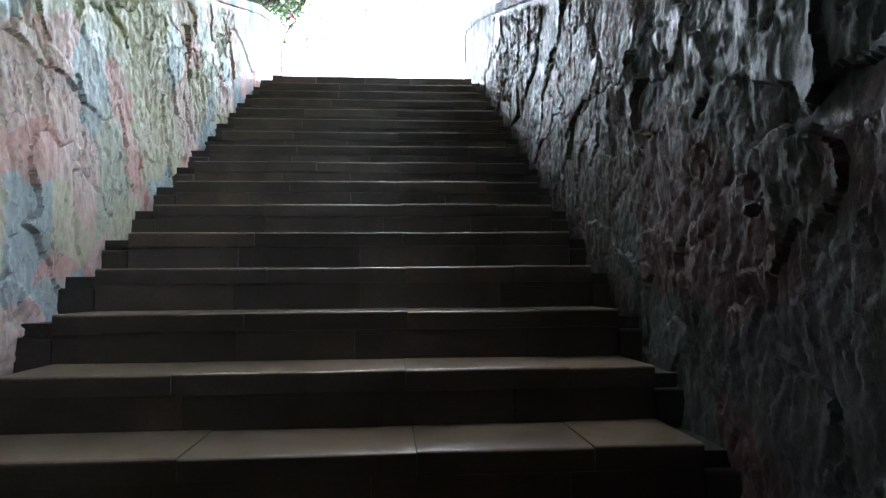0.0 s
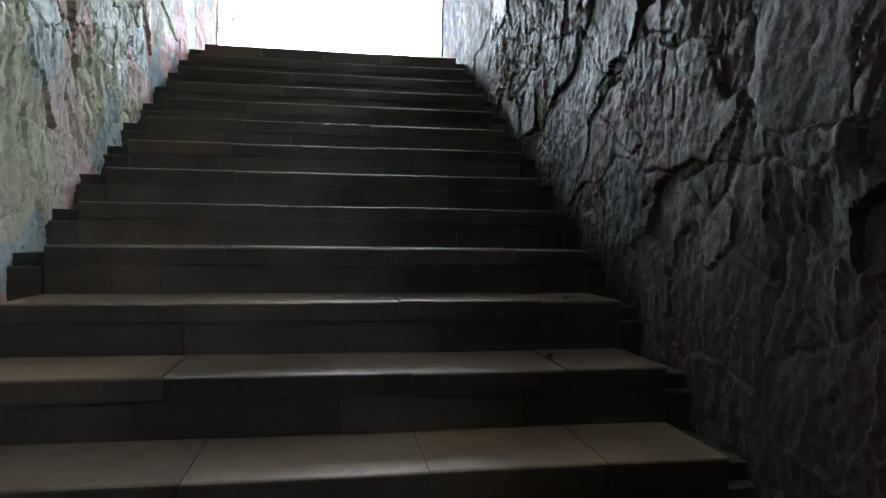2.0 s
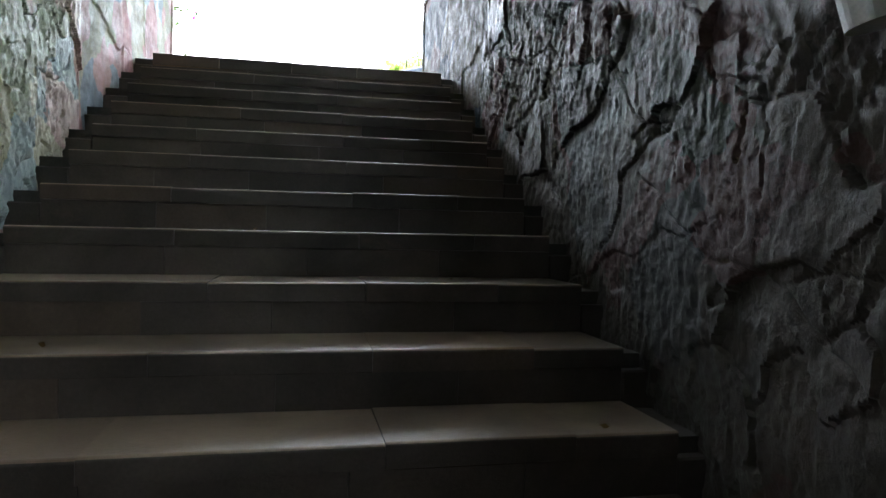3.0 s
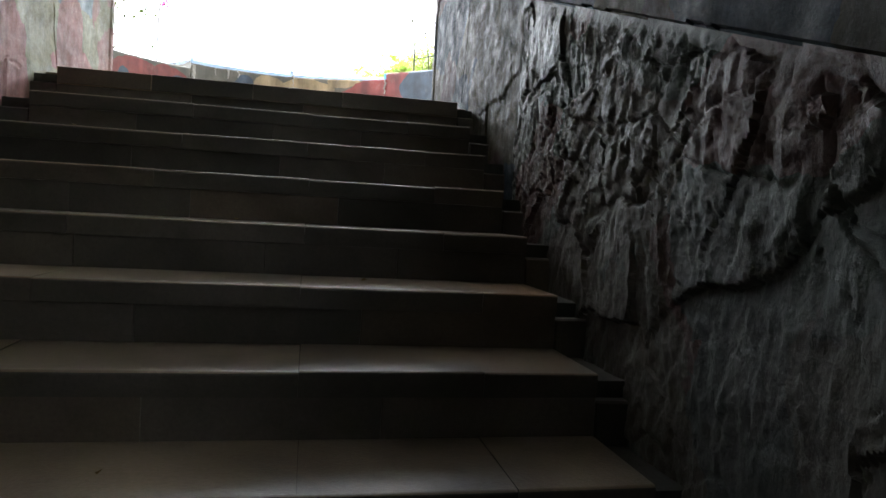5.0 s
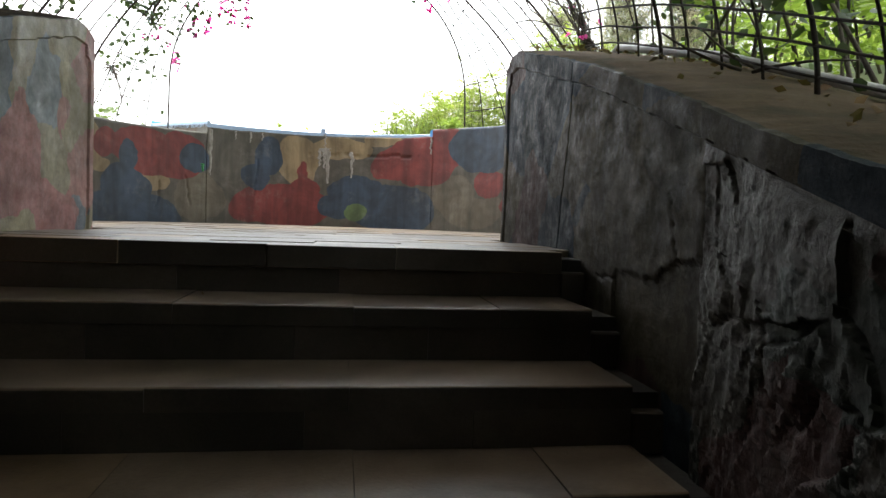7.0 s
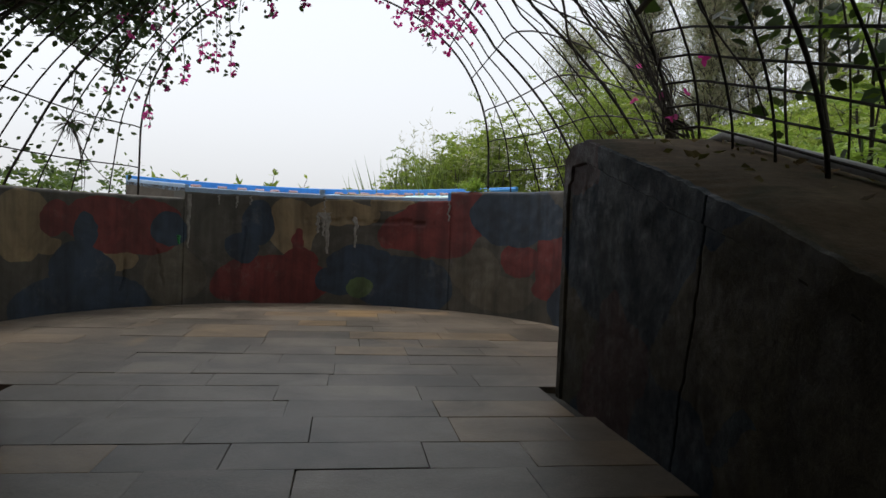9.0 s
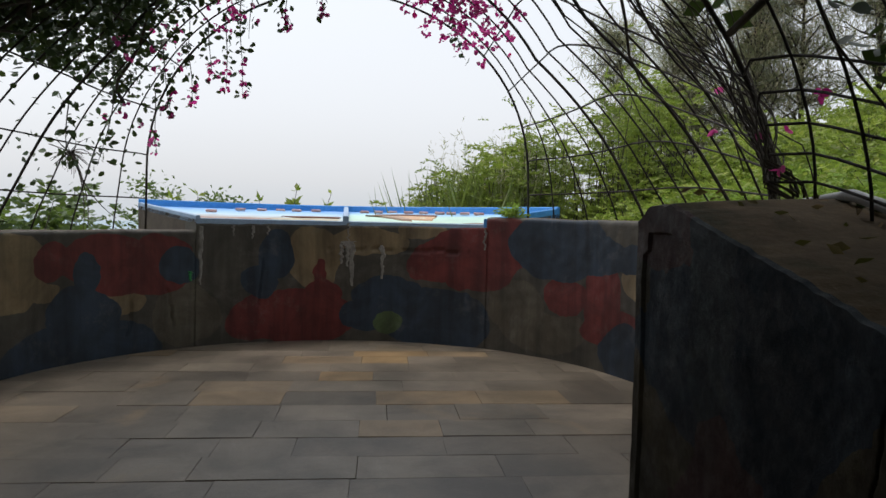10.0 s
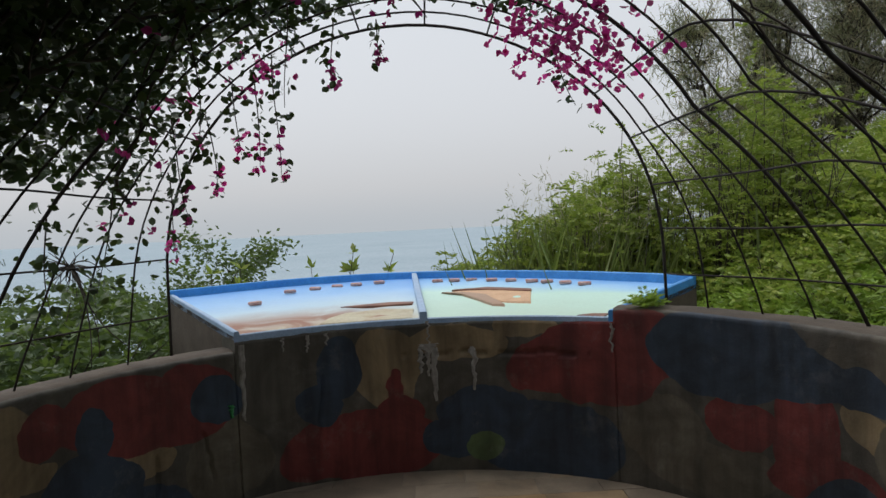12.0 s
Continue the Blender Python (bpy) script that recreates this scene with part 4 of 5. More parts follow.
def thick_layer(count, y0, y1, f0, f1, s0, s1, gaps):
    pos, way = [], []
    while len(pos) < count:
        y, f = rs.uniform(y0, y1), rs.uniform(f0, f1)
        edge = min(1.0, (f1 - f) / 0.12, (y1 - y) / 0.8) + 0.5 * noise.noise(Vector((y * 2.2, f * 11, 4.0)))
        if rs.random() > edge or noise.noise(Vector((y * 4, f * 20, 7.0))) > 0.5 - gaps:
            continue
        # Thinned by place to steer how much daylight falls on the steps.
        if (-1.3 < y < 1.5 and f > 0.45 and rs.random() < 0.5) or (-4.3 < y < -2.4 and rs.random() < 0.15):
            continue
        p = vault(y, f)
        out = (p - Vector((CX, y, 1.0 + min(0.0, y * 0.4)))).normalized()
        p += out * (0.06 + abs(rs.gauss(0, 0.2)))
        pos.append(p)
        way.append(Vector((rs.uniform(-1, 1), rs.uniform(-1, 1), rs.uniform(-0.6, 0.6))))
    tagged(creeper_part("leaves", leaves("leaves", pos, way, R.uniform(s0, s1, count), M_LEAF, 0.65, 0.2, R, s1 < 0.1), "dense dark leaf layer"), kind="stuff")


# First layer roofs the stairs, mostly out of view, added to block daylight.
thick_layer(66000, -6.4, 1.7, 0.02, 0.86, 0.08, 0.13, 0.0)
thick_layer(27000, 1.0, 4.02, 0.17, 0.66, 0.035, 0.06, 0.2)
thick_layer(2400, -4.0, 1.25, 0.78, 1.02, 0.045, 0.075, 0.3)
thick_layer(15000, 0.6, 3.0, 0.17, 0.64, 0.04, 0.065, 0.05)
tagged(creeper_part("stemwork", tubes("stemwork", creeper_stems + sprigs, M_BARK), "thin dark woody stems"), kind="stuff")
tagged(creeper_part("leaves", leaves("leaves", creeper_pos, creeper_way, R.uniform(0.028, 0.058, len(creeper_pos)), M_LEAF, 0.66, 0.25, R, True), "small dark green leaves"), kind="stuff")
fl_pos, fl_way = [], []
clusters = [(3.55, 0.60, 0.20, 90), (3.75, 0.63, 0.16, 70), (3.3, 0.62, 0.22, 90), (3.85, 0.66, 0.14, 50), (3.1, 0.66, 0.16, 50), (3.0, 0.58, 0.2, 60), (3.6, 0.70, 0.10, 24), (3.9, 0.685, 0.08, 16),
            (3.9, 0.335, 0.10, 22), (3.85, 0.36, 0.1, 14), (3.6, 0.28, 0.12, 12), (3.2, 0.22, 0.14, 10), (3.9, 0.24, 0.1, 10), (2.9, 0.40, 0.2, 18), (2.4, 0.33, 0.25, 12), (3.7, 0.47, 0.08, 8), (3.7, 0.16, 0.1, 8), (1.4, 0.93, 0.12, 5), (1.1, 0.95, 0.12, 4), (1.8, 0.9, 0.14, 4)]
for y, f, spread, count in clusters:
    c = vault(y, f + 0.03 if 0.5 < f < 0.8 else f)
    for k in range(int(count * 0.65)):
        q = c + Vector((rs.gauss(0, spread * 0.7), rs.gauss(0, spread * 0.5), rs.gauss(-0.03, spread * 0.6)))
        for b in range(3):
            fl_pos.append(q)
            fl_way.append(Vector((rs.uniform(-1, 1), rs.uniform(-1, 1), rs.uniform(-0.8, 0.8))))
for pts, _ in sprigs[:8]:
    for k in range(7):
        q = pts[-1 - k % 4] + Vector((rs.uniform(-0.03, 0.03), rs.uniform(-0.03, 0.03), 0))
        for b in range(3):
            fl_pos.append(q)
            fl_way.append(Vector((rs.uniform(-1, 1), rs.uniform(-1, 1), rs.uniform(-1, 0.5))))
tagged(creeper_part("blossom", leaves("blossom", fl_pos, fl_way, R.uniform(0.026, 0.042, len(fl_pos)), M_FLOWER, 0.85, 0.3, R, True), "magenta paper-like bracts"), kind="stuff")

# bare tangled vine climbing the trellis by the end of the wall
vine = []
for i in range(32):
    y0, pts, reach = 1.22 + rs.gauss(0, 0.09), [], 0.42 + rs.gauss(0, 0.16)
    top = rs.uniform(0.72, 0.88)
    for k in range(22):
        g = k / 21
        p = vault(y0 + reach * g, 0.995 - (0.995 - top) * g)
        p += noise.noise_vector(Vector((i * 3.1, k * 0.16, 1))) * (0.04 + 0.10 * g)
        pts.append(p)
    vine.append(taper(pts, rs.uniform(0.0025, 0.005), 0.0015))
for i in range(2):
    p = vault(1.3 - i * 0.4, 0.86 - 0.02 * i)
    vine.append(taper(stem(p, (0.1, -1, 0.25), 2.2, 0.5, 0.0, i * 4.0, 14), 0.014, 0.006))
for i in range(26):
    y0 = rs.uniform(-3.6, 1.1)
    foot = Vector((WALL_R + rs.uniform(0.56, 0.66), y0, coping_z(y0) - 0.06))
    vine.append(taper(stem(foot, (rs.uniform(-0.25, 0.1), rs.uniform(-0.6, 0.6), 1), rs.uniform(0.8, 1.5), 0.22, 0.0, i * 7.3, 18), rs.uniform(0.004, 0.010), 0.003))
thing("dry_vine", tubes("dry_vine", vine, M_BARK), "tangle of bare brown vine stems on the trellis", "creeper", kind="stuff")


def fronds(places, size, name, mat, leaflet, pairs=11):
    """Feathery compound leaves in one mesh."""
    pos, way, siz = [], [], []
    for p, d, length in places:
        p, d = Vector(p), Vector(d).normalized()
        side = d.cross(Vector((0, 0, 1)) + noise.noise_vector(p * 5) * 0.7).normalized()
        for k in range(pairs):
            a = (k + 1) / pairs
            q = p + d * length * a + Vector((0, 0, -0.35 * length * a * a))
            for sgn in (1, -1):
                pos.append(q)
                way.append(side * sgn + d * 0.45 + Vector((0, 0, rs.uniform(-0.3, 0.1))))
                siz.append(leaflet * (1.15 - 0.6 * abs(a - 0.4)))
    return leaves(name, pos, way, np.array(siz) * size, mat, 0.33, 0.15, R)


# feathery shrubs behind the fence on the wall
spots, hedge_stems = [], []
for i in range(150):
    y, x = rs.uniform(-4.0, 2.2), rs.uniform(2.02, 3.4)
    if y > 0.6 and math.hypot(x - CX, y - CY) < RAD + 0.75:
        continue
    z0 = ground_z(x, y)
    h = rs.uniform(0.5, 1.5) if y < 0.6 else rs.uniform(0.6, 1.15)
    pts = stem((x, y, z0 - 0.03), (rs.uniform(-0.35, 0.2), rs.uniform(-0.3, 0.3), 1), h, 0.5, 0.0, i * 1.3)
    hedge_stems.append(taper(pts, rs.uniform(0.005, 0.012), 0.002))
    for k in range(9):
        q = pts[2 + int(rs.random() * (len(pts) - 2))]
        spots.append((q, (rs.uniform(-1, 1), rs.uniform(-1, 1), rs.uniform(-0.1, 0.7)), rs.uniform(0.16, 0.34)))
fence_shrub = thing("feathery_shrubs", None, "green feathery shrubs crowding behind the rebar fence", "shrubs", kind="stuff", at=(2.5, -1.0, 0.2))
for nm, me in (("stems", tubes("stems", hedge_stems, M_BARK, 4)), ("leaves", fronds(spots, 1.0, "leaves", M_FERN, 0.055))):
    me.transform(Matrix.Translation((-2.5, 1.0, -0.2)))
    tagged(piece(nm, me, fence_shrub), kind="stuff")
op, ow = [], []
for y, x, z in [(-0.6, 2.1, 1.0), (-0.9, 2.2, 0.85), (-0.2, 2.15, 1.15), (0.3, 2.3, 1.25)]:
    for k in range(14):
        op.append(Vector((x + rs.gauss(0, 0.02), y + rs.gauss(0, 0.02), z + rs.gauss(0, 0.02))))
        ow.append(Vector((rs.uniform(-1, 1), rs.uniform(-1, 1), rs.uniform(-1, 1))))
me = leaves("petals", op, ow, R.uniform(0.02, 0.04, len(op)), M_ORANGE, 0.8, 0.3, R)
me.transform(Matrix.Translation((-2.5, 1.0, -0.2)))
piece("petals", me, fence_shrub, "small orange blossoms")


def bush_cloud(name, places, mat, leaf, count, label, category, width=0.5):
    """Many shrubs: each a ragged mound of leafy sprays on thin stems."""
    pos, way, stems_ = [], [], []
    for cx_, cy_, rad, hgt in places:
        if math.hypot(cx_ - CX, cy_ - CY) < RAD + 0.75:
            continue
        z0 = ground_z(cx_, cy_)
        lop = Vector((rs.uniform(-0.25, 0.25), rs.uniform(-0.25, 0.25), 0)) * rad
        for k in range(max(4, count // 14)):
            out, turn = math.sqrt(rs.random()), rs.uniform(0, 2 * math.pi)
            lobe = 1.0 + 0.35 * noise.noise(Vector((math.cos(turn) * 1.7 + cx_ * 5, math.sin(turn) * 1.7 + cy_ * 5, out)))
            deep = 1.0 - 0.55 * rs.random() ** 2.2
            h = hgt * (0.22 + 0.70 * math.sqrt(max(0.0, 1 - out * out)) * lobe) * deep
            if rs.random() < 0.035:
                h += hgt * rs.uniform(0.08, 0.28)
            heart = Vector((cx_ + math.cos(turn) * out * rad * lobe * 1.25, cy_ + math.sin(turn) * out * rad * lobe * 1.25, z0 + h)) + lop * (h / hgt)
            if math.hypot(heart.x - CX, heart.y - CY) < RAD + 0.45:
                continue
            if k % 9 == 0:
                foot = Vector((cx_, cy_, z0 - 0.05))
                stems_.append(taper([foot, foot.lerp(heart, 0.5) + Vector((rs.uniform(-0.05, 0.05), rs.uniform(-0.05, 0.05), 0.06)), heart], 0.009, 0.003))
            lead = Vector((rs.gauss(0, 1), rs.gauss(0, 1), rs.uniform(-0.2, 0.9))).normalized()
            span = leaf * rs.uniform(2.0, 3.6)
            flank = lead.cross(Vector((rs.gauss(0, 0.3), rs.gauss(0, 0.3), 1))).normalized()
            for m in range(14):
                a = (m // 2 + 1) / 7
                pos.append(heart + lead * span * (a - 0.4) + Vector((0, 0, -0.3 * span * a * a)))
                way.append(flank * (1 if m % 2 else -1) + lead * 0.5 + Vector((rs.gauss(0, 0.25), rs.gauss(0, 0.25), rs.gauss(0, 0.25))))
    ob = thing(name, None, label, category, kind="stuff", at=(places[0][0], places[0][1], ground_z(places[0][0], places[0][1])))
    back = Matrix.Translation(-ob.location)
    for nm, me in (("stems", tubes("stems", stems_, M_BARK, 4)), ("leaves", leaves("leaves", pos, way, R.uniform(leaf * 0.6, leaf * 1.2, len(pos)), mat, width, 0.25, R))):
        me.transform(back)
        tagged(piece(nm, me, ob), kind="stuff")
    return ob


near_right = [(rs.uniform(2.35, 4.4), rs.uniform(1.6, 6.8), rs.uniform(0.25, 0.4), rs.uniform(0.25, 0.55)) for i in range(150)]
bush_cloud("low_shrubs", near_right, M_FERN, 0.055, 980, "bright green low shrubs beside the terrace", "shrubs", 0.4)
hill = []
for i in range(400):
    x, y = rs.uniform(3.4, 12.5), rs.uniform(0.8, 15.0)
    if y > 6.5 + (x - 2.6) * 1.1:
        continue
    hill.append((x, y, rs.uniform(0.5, 0.8), rs.uniform(0.7, 1.5)))
for i in range(700):
    x, y = rs.uniform(2.8, 8.5), rs.uniform(4.2, 11.0)
    if 0.34 < (x - 0.36) / (y - 0.42) < 0.85 and len(hill) < 520:
        hill.append((x, y, rs.uniform(0.6, 0.9), rs.uniform(0.8, 1.5)))
hill = [(x, y, r_ * (0.6 + 0.4 * k), h_ * (0.32 + 0.48 * k)) for x, y, r_, h_ in hill for k in [min(1.0, max(0.0, (math.hypot(x - CX, y - CY) - 2.6) / 6.0))]]
bush_cloud("hillside_scrub", hill, M_BUSH, 0.056, 1080, "dense green scrub covering the rising hillside", "scrub")
ahead = [(rs.uniform(-0.5, 4.0), rs.uniform(6.2, 7.6), rs.uniform(0.25, 0.45), rs.uniform(0.5, 1.1) * (0.75 if x_ < 1 else 1.0)) for x_ in np.linspace(-0.5, 4, 96)]
bush_cloud("terrace_scrub", [(x, y + (0.6 if x < 1.3 else 0.0), r_, (0.58 + 0.62 * max(0.0, min(x, 2.6))) * (0.8 + 0.3 * (h_ - 0.5))) for x, y, r_, h_ in ahead], M_BUSH, 0.06, 900, "ragged scrub below the edge of the relief table", "scrub", 0.35)
left_low = [(rs.uniform(-6.5, -1.9), rs.uniform(2.0, 8.0), rs.uniform(0.35, 0.6), rs.uniform(0.45, 1.0)) for i in range(210)]
bush_cloud("left_scrub", left_low, M_TREE, 0.075, 600, "green scrub on the slope below the parapet", "scrub")

# tall grass with seed plumes beyond the table
gp, gw, gs, pl, plw = [], [], [], [], []
for i in range(200):
    x, y = rs.gauss(1.7, 0.42), rs.gauss(6.4, 0.3)
    z0 = ground_z(x, y)
    for k in range(3):
        gp.append(Vector((x, y, z0)))
        gw.append(Vector((rs.uniform(-0.5, 0.5), rs.uniform(-0.5, 0.5), 1.0)))
        gs.append(rs.uniform(0.6, 1.3))
for i in range(34):
    x, y = rs.gauss(1.75, 0.36), rs.gauss(6.5, 0.25)
    pts = stem((x, y, ground_z(x, y)), (rs.uniform(-0.25, 0.25), rs.uniform(-0.2, 0.2), 1), rs.uniform(1.1, 1.6), 0.25, 0.0, i)
    pl.append(taper(pts, 0.004, 0.0015))
    for k in range(26):
        q = pts[-1 - int(rs.random() * 3)]
        plw.append(q + Vector((rs.gauss(0, 0.02), rs.gauss(0, 0.02), rs.gauss(0, 0.07))))
tall_grass = thing("tall_grass", None, "tall pale-tipped grass clump beyond the relief table", "grass", kind="stuff", at=(2.3, 6.4, ground_z(2.3, 6.4)))
for nm, me in (("blades", leaves("blades", gp, gw, gs, M_GRASS, 0.022, 0.05, R)), ("stalks", tubes("stalks", pl, M_PLUME, 4)), ("plumes", leaves("plumes", plw, unit(len(plw)) + np.array([0, 0, 0.8]), R.uniform(0.04, 0.09, len(plw)), M_PLUME, 0.12, 0.05, R))):
    me.transform(Matrix.Translation(-tall_grass.location))
    tagged(piece(nm, me, tall_grass), kind="stuff")


# trees
def tree(name, at, height, spread, mat, leaf, count, label, kind_of, seed, flat=False, needle=False):
    rt = random.Random(seed)
    trunk = stem((0, 0, -0.2), (rt.uniform(-0.15, 0.15), rt.uniform(-0.1, 0.1), 1), height * (0.75 if flat else 0.97), 0.18, 0.0, seed, 12)
    limbs, pos, way = [], [], []
    for i in range(64 if needle else 18):
        k = rt.randint(3 if needle else 6, 12)
        a = rt.uniform(0, 2 * math.pi)
        up = rt.uniform(0.1, 0.6) if flat else rt.uniform(0.4, 1.1)
        ln = spread * rt.uniform(0.45, 1.0) * (1.3 - 0.085 * k if needle else 1.0)
        pts = stem(trunk[k], (math.cos(a), math.sin(a), up), ln, 0.5, 0.0, seed + i * 2.7, 8)
        limbs.append(taper(pts, 0.03 * height / 5, 0.006))
        for s in range(4):
            q = pts[rt.randint(3, 8)]
            tw = stem(q, (rt.uniform(-1, 1), rt.uniform(-1, 1), rt.uniform(-0.1, 0.9)), spread * 0.4, 0.6, 0.0, seed + i + s * 9.1, 5)
            limbs.append(taper(tw, 0.01, 0.003))
            for j in range(count // (72 if not needle else 256)):
                c = tw[rt.randint(1, 5)]
                sd = 0.13 if needle else 0.16
                pos.append(c + Vector((rt.gauss(0, sd), rt.gauss(0, sd), rt.gauss(0, sd * 0.7))))
                way.append(Vector((rt.uniform(-0.5, 0.5), rt.uniform(-0.5, 0.5), rt.uniform(-0.9, 0.8))) if needle else Vector((rt.uniform(-1, 1), rt.uniform(-1, 1), rt.uniform(-0.6, 0.6))))
    ob = thing(name, None, label, "tree", kind_of, at=at)
    tk, tr = taper(trunk, 0.07 * height / 5, 0.012)
    piece("trunk", tube("trunk", tk, tr, M_BARK, 8), ob)
    tagged(piece("branchwork", tubes("branchwork", limbs, M_BARK, 4), ob), kind="stuff")
    tagged(piece("crown", leaves("crown", pos, way, R.uniform(leaf * 0.7, leaf * 1.3, len(pos)), mat, 0.035 if needle else 0.5, 0.2, R), ob), kind="stuff")
    return ob


for i, (x, y, top) in enumerate([(6.3, 13.0, 5.0), (6.9, 13.6, 5.6), (7.8, 13.4, 6.6), (8.6, 14.2, 7.2), (8.9, 13.0, 6.5), (9.9, 13.2, 7.6), (11.0, 12.4, 7.8), (12.4, 11.6, 7.8)]):
    tree("casuarina", (x, y, ground_z(x, y)), top - ground_z(x, y), 1.5, M_NEEDLE, 0.20, 9000, "tall thin casuarina with wispy brown-green needles", "casuarinas on the hill", 31 + i * 7, needle=True)
for i, (x, y, h, s) in enumerate([(-4.2, 12.0, 5.2, 2.6), (-6.6, 12.5, 5.1, 2.6), (-8.6, 11.5, 5.0, 2.4)]):
    tree("broadleaf_tree", (x, y, ground_z(x, y)), h, s, M_TREE, 0.10, 24000, "spreading dark green tree below the hilltop", "trees on the slope", 61 + i * 5, flat=True)
sap_stems, sp, sw = [], [], []
for i, (x, y) in enumerate([(-0.50, 6.75), (-0.33, 6.8), (-0.17, 6.75), (-0.65, 6.85), (0.1, 6.95), (-1.6, 6.5), (-1.4, 6.7)]):
    pts = stem((x, y, ground_z(x, y)), (rs.uniform(-0.2, 0.2), 0, 1), 1.17 - ground_z(x, y) + rs.uniform(-0.08, 0.10), 0.25, 0, i * 3.0)
    sap_stems.append(taper(pts, 0.008, 0.003))
    for k in range(26):
        sp.append(pts[-1 - int(rs.random() * 4)])
        sw.append(Vector((rs.uniform(-1, 1), rs.uniform(-1, 1), rs.uniform(0, 0.9))))
saplings = thing("saplings", None, "young green shoots poking up behind the relief table", "saplings", kind="stuff", at=(-0.3, 6.75, ground_z(-0.3, 6.75)))
for nm, me in (("stems", tubes("stems", sap_stems, M_BARK, 4)), ("leaves", leaves("leaves", sp, sw, R.uniform(0.08, 0.14, len(sp)), M_BUSH, 0.4, 0.2, R))):
    me.transform(Matrix.Translation(-saplings.location))
    tagged(piece(nm, me, saplings), kind="stuff")

# ---- small things ----
pipe_pts = [Vector((WALL_R + 0.50, y, coping_z(min(y, 1.0)) + 0.055)) for y in np.arange(-4.0, 1.25, 0.25)] + [Vector((2.05, 1.75, 0.985)), Vector((2.2, 2.2, 0.975)), Vector((2.26, 2.45, 0.975))]
conduit = thing("conduit_pipe", tube("conduit_pipe", pipe_pts, 0.018, M_PIPE, 10), "grey plastic conduit lying along the coping", "pipe")
# stacked ring vent on the parapet
ring_stack = thing("ring_stack", None, "dark grey ribbed ring-stack fixture fixed to the parapet", "vent", at=(2.045, 2.225, 0.823))
bm = bmesh.new()
bmesh.ops.create_cone(bm, cap_ends=True, segments=28, radius1=0.085, radius2=0.085, depth=0.009)
bmesh.ops.bevel(bm, geom=bm.edges[:], offset=0.0015, segments=1, affect="EDGES")
ring_mesh = done("ring", bm, M_VENT)
for i in range(10):
    piece("ring", ring_mesh, ring_stack, m=Matrix.Translation((0.002 * (i % 2), 0, 0.006 + i * 0.013)))
bm = bmesh.new()
bmesh.ops.create_cone(bm, cap_ends=True, segments=24, radius1=0.074, radius2=0.074, depth=0.126, matrix=Matrix.Translation((0, 0, 0.063)))
piece("core", done("core", bm, M_LAMP_DARK), ring_stack)
# wall lamp
lamp = thing("wall_lamp", None, "aluminium cylinder spotlight with ribbed black collar on the wall", "lamp", at=(1.355, -3.73, -0.70))
lamp.rotation_euler = (radians(-6), radians(-12), 0)
lamp.scale = (1.1, 1.1, 1.1)
bm = bmesh.new()
bmesh.ops.create_cone(bm, cap_ends=True, segments=28, radius1=0.052, radius2=0.056, depth=0.13, matrix=Matrix.Translation((0, 0, 0)))
piece("housing", done("housing", bm, M_LAMP, False), lamp, "brushed aluminium housing")
bm = bmesh.new()
for i in range(5):
    bmesh.ops.create_cone(bm, cap_ends=True, segments=28, radius1=0.058, radius2=0.052, depth=0.014, matrix=Matrix.Translation((0, 0, 0.075 + i * 0.017)))
piece("collar", done("collar", bm, M_PIPE, False), lamp, "grey ribbed collar")
piece("bracket", done("bracket", box_data(0.03, 0.09, -0.02, 0.02, -0.03, 0.03, 0.004), M_LAMP_DARK), lamp, "black bracket")
# fallen leaves and twigs on the coping
dp, dw = [], []
for i in range(420):
    y, dx = rs.uniform(-3.8, 1.2), rs.uniform(0.05, 0.54)
    if rs.random() > 0.15 + dx:
        continue
    dp.append(Vector((WALL_R + dx, y, coping_z(y) + 0.036)))
    dw.append(Vector((rs.uniform(-1, 1), rs.uniform(-1, 1), rs.uniform(0.0, 0.25))))
thing("fallen_leaves", leaves("fallen_leaves", dp, dw, R.uniform(0.02, 0.05, len(dp)), M_DRY, 0.5, 0.25, R), "dry brown leaves littering the coping", "leaf litter", kind="stuff")
tw = [taper(stem((WALL_R + 0.25 + rs.uniform(0, 0.25), y, coping_z(y) + 0.04), (rs.uniform(-1, 1), rs.uniform(-1, 1), 0.1), 0.3, 0.4, 0.0, y * 5), 0.007, 0.003) for y in (-0.2, -0.35, -0.3, -1.6, -2.4)]
thing("twigs", tubes("twigs", tw, M_BARK, 5), "dry twigs lying on the coping", "twigs", kind="stuff")

# withered creeper clump caught on the far hoops
knot = [taper(stem((-1.50, 3.98, 1.34), (rs.uniform(-1, 1), rs.uniform(-0.5, 0.5), rs.uniform(-1, 0.6)), rs.uniform(0.08, 0.2), 0.8, 0.05, i * 2.2, 7), 0.004, 0.0015) for i in range(46)]
knot += [taper(stem((-1.50, 3.98, 1.34), (0.45 + 0.1 * i, 0, -1), 0.55, 0.5, 0.05, i * 5.0, 9), 0.006, 0.002) for i in range(3)]
thing("withered_clump", tubes("withered_clump", knot, M_BARK, 4), "withered grey-brown tangle hanging from the trellis", "creeper", kind="stuff")
# fern tuft rooted at the corner of the relief table
tuft = [((1.55 + rs.uniform(-0.05, 0.05), 4.02 + rs.uniform(-0.04, 0.04), 0.965), (rs.uniform(-1, 0.8), rs.uniform(-0.8, 0.5), rs.uniform(0.3, 1.0)), rs.uniform(0.10, 0.20)) for i in range(20)]
thing("fern_tuft", fronds(tuft, 1.0, "fern_tuft", M_FERN, 0.035), "small green fern growing beside the relief table", "fern", kind="stuff")
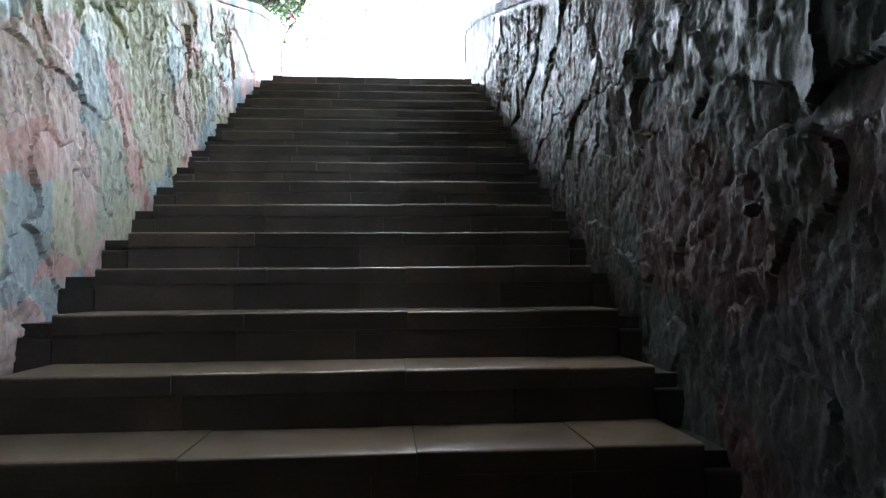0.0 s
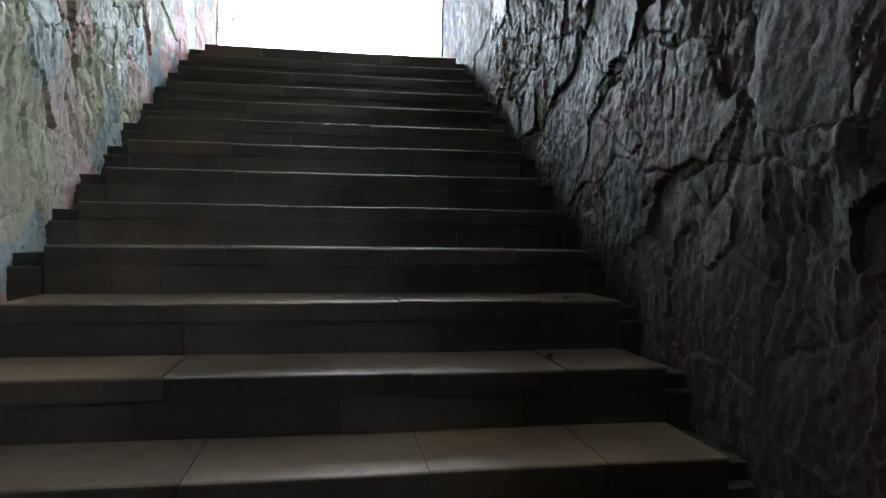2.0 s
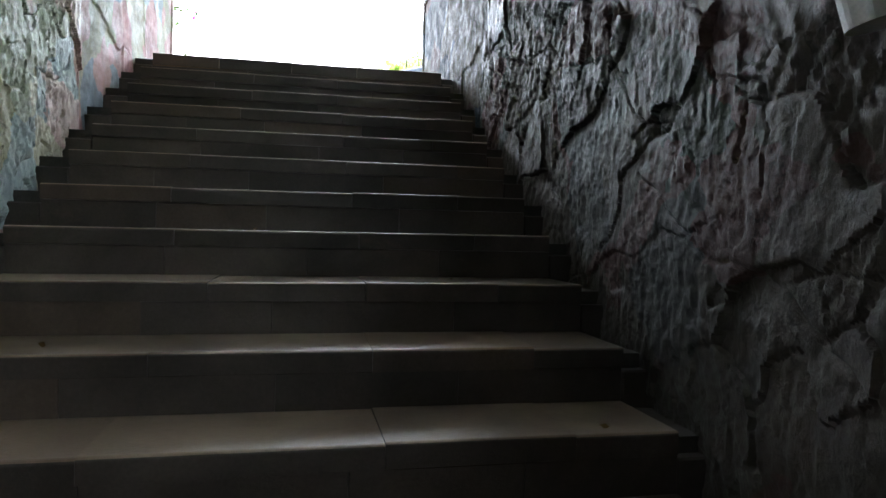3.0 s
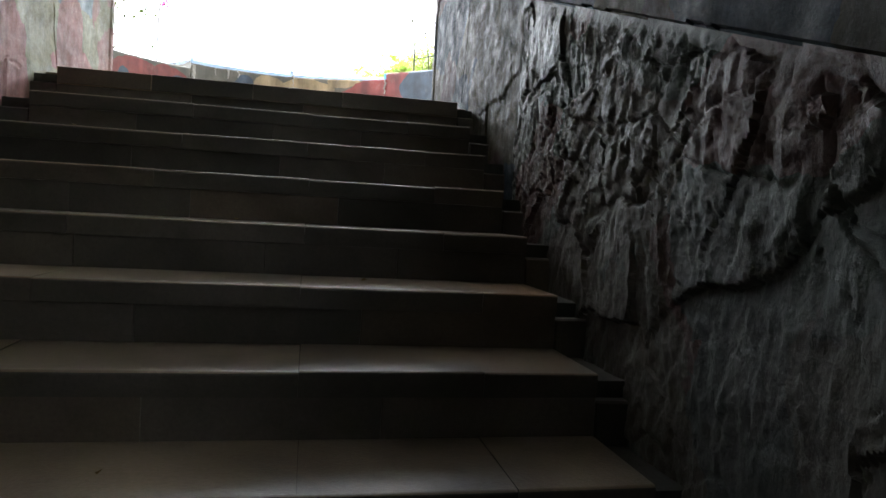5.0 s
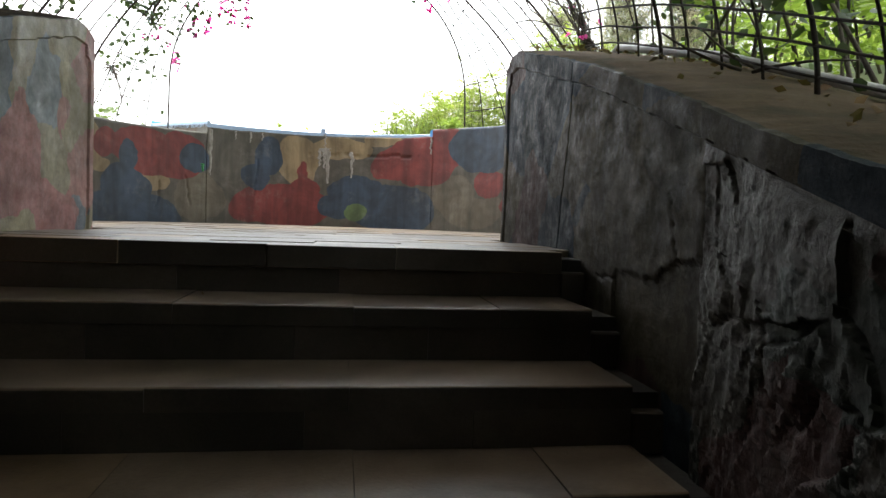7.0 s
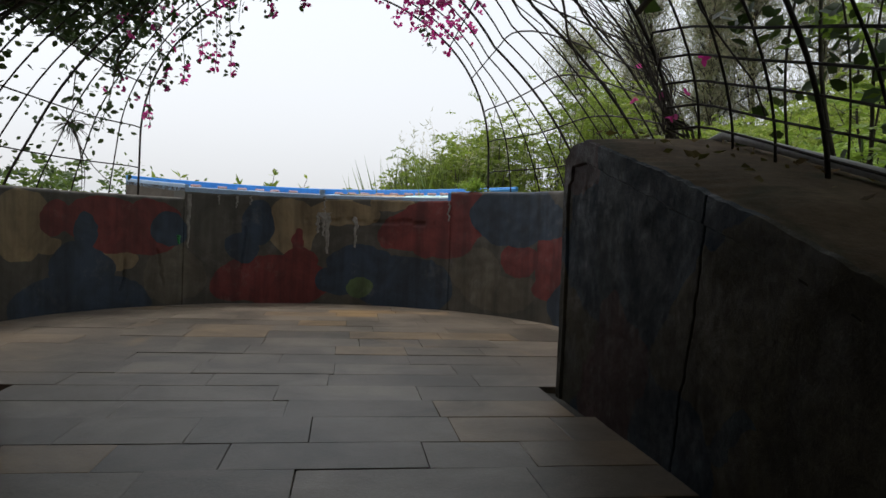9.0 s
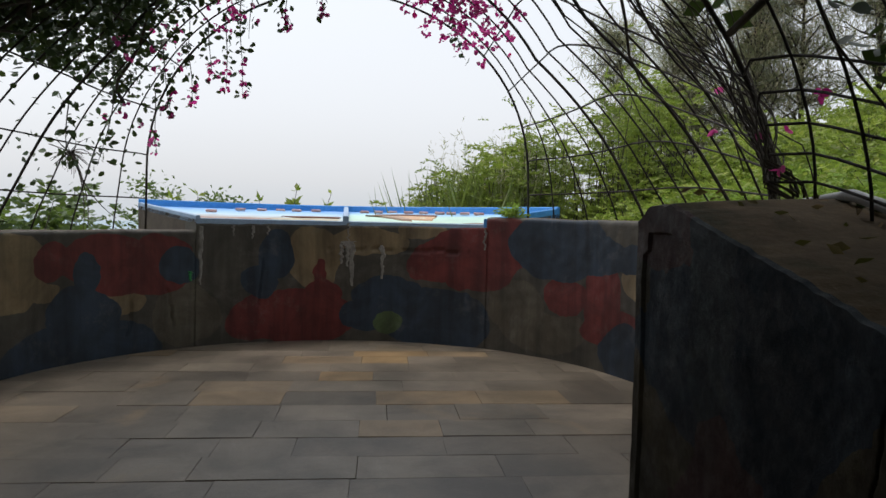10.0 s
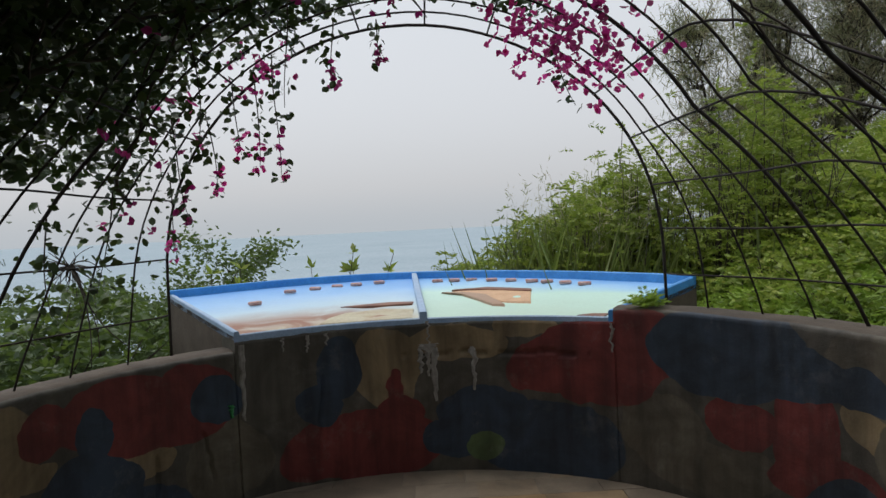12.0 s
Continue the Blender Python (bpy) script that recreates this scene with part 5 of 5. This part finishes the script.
# junction box at the end of the conduit
junction_box = thing("junction_box", done("junction_box", box_data(-0.05, 0.05, -0.035, 0.035, 0.0, 0.045, 0.006), M_PIPE), "small grey plastic junction box on the parapet", "junction box", at=(2.265, 2.40, 0.952))
# a few dry leaves on the treads
for k, x, off in [(11, 1.02, 0.12), (12, -0.1, 0.2), (10, 1.16, 0.05), (7, 0.2, 0.15), (5, 0.75, 0.2), (4, 0.35, 0.1), (3, -0.2, 0.14), (2, -0.35, 0.08), (1, 0.1, 0.2), (9, -0.3, 0.12), (8, 0.9, 0.18)]:
    me = leaves("dry_leaf", [(0, 0, 0)], [(rs.uniform(-1, 1), rs.uniform(-1, 1), 0.1)], [rs.uniform(0.02, 0.035)], M_DRY, 0.6, 0.35, R)
    thing("dry_leaf", me, "curled dry brown leaf lying on a step", "leaf", "leaves on the steps", at=(x, -k * TREAD + off, -k * RISE + 0.004))

# ---- stairs and paving, piece by piece ----
rp = random.Random(5)
body_pts = []
for k in range(STEPS + 1):
    body_pts += [(-k * TREAD + 0.05, -k * RISE - 0.03), (-k * TREAD + 0.05, -(k + 1) * RISE - 0.03)]
body_pts = [(PIER_Y, -0.05)] + body_pts + [(-STEPS * TREAD + 0.05, -5.2), (PIER_Y, -5.2)]
bv = [(x, y, z) for x in (WALL_L - 0.1, WALL_R + 0.1) for y, z in body_pts]
kk = len(body_pts)
bf = [tuple(range(kk)), tuple(kk + i for i in range(kk))[::-1]] + [(i, kk + i, kk + (i + 1) % kk, (i + 1) % kk) for i in range(kk)]
stairs = thing("stairs", mesh("stairs", bv, bf, M_MORTAR), "long flight of dark sawn-stone steps", "stairs", kind="structure")
for k in range(STEPS):
    y, z = -k * TREAD, -k * RISE
    cuts = [STAIR_L, rp.uniform(-0.15, 0.12), 0.575 + rp.uniform(-0.012, 0.012), rp.uniform(1.0, 1.1), STAIR_R]
    if k:
        for a, b in zip(cuts, cuts[1:]):
            dz = rp.uniform(-0.003, 0.002)
            slab = (done("tread_slab", nosed_slab(a + 0.0008, b - 0.0008, y + rp.uniform(-0.003, 0.003), y + TREAD + 0.035, z - 0.062, z + dz, rp), M_STEP))
            # Faces not turned upward get the darker copy, standing in for shade.
            slab.materials.append(M_STEP_SHADED)
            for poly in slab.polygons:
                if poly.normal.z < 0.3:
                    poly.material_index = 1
            piece("tread_slab", slab, stairs)
    # Riser and edge blocks use the stone darkened for shade.
    shift = rp.uniform(-0.14, 0.14)
    low = [STAIR_L, -0.13 + shift, 0.36 + shift + rp.uniform(-0.1, 0.1), 0.86 + shift + rp.uniform(-0.1, 0.1), STAIR_R]
    for a, b in zip(low, low[1:]):
        if b - a > 0.05:
            piece("riser_block", done("riser_block", box_data(a + 0.0005, b - 0.0005, y + 0.006 + rp.uniform(-0.001, 0.002), y + 0.16, z - RISE - 0.002, z - 0.063, 0.0014, 0.0006, rp), M_STEP_SHADED), stairs)
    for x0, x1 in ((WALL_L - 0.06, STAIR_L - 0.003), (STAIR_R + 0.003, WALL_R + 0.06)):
        piece("edge_block", done("edge_block", box_data(x0, x1, y + 0.01, y + TREAD + 0.03, z - RISE - 0.03, z - 0.075, 0.006, 0.002, rp), M_STEP_SHADED), stairs)
terrace = thing("floor", done("floor", box_data(CX - 2.3, CX + 2.3, 0.06, 5.0, -0.3, -0.028, 0.01), M_MORTAR), "paved terrace floor of grey and tan stone slabs", "floor", kind="structure")
y = 0.0
while y < 4.5:
    depth = rp.choice([0.19, 0.22, 0.24, 0.27, 0.235])
    if y < PIER_Y - 0.1:
        lo, hi = WALL_L - 0.03, WALL_R + 0.03
        if y == 0.0:
            lo, hi = STAIR_L, STAIR_R
        elif y > PIER_Y - 0.45:
            lo, hi = WALL_L + 0.06, WALL_R - 0.07
    else:
        half = math.sqrt(max(0.04, (RAD + 0.12) ** 2 - (min(abs(y - CY), abs(y + depth - CY)) if (y - CY) * (y + depth - CY) > 0 else 0) ** 2))
        lo, hi = CX - half, CX + half
    x = lo
    while x < hi - 0.02:
        nx = min(hi, x + rp.uniform(0.28, 0.62))
        if hi - nx < 0.16:
            nx = hi
        slab = (done("paving_slab", box_data(x + 0.0004, nx - 0.0004, y + (0.0004 if y else -0.004), y + depth - 0.0004, -0.078 if y == 0 else -0.05, rp.uniform(-0.002, 0.002), 0.0016, 0.0016, rp), M_PAVE))
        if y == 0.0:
            # Front of the landing edge takes the shade-darkened stone too.
            slab.materials.append(M_STEP_SHADED)
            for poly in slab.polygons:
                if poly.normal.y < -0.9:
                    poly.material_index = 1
        piece("paving_slab", slab, terrace)
        x = nx
    y += depth
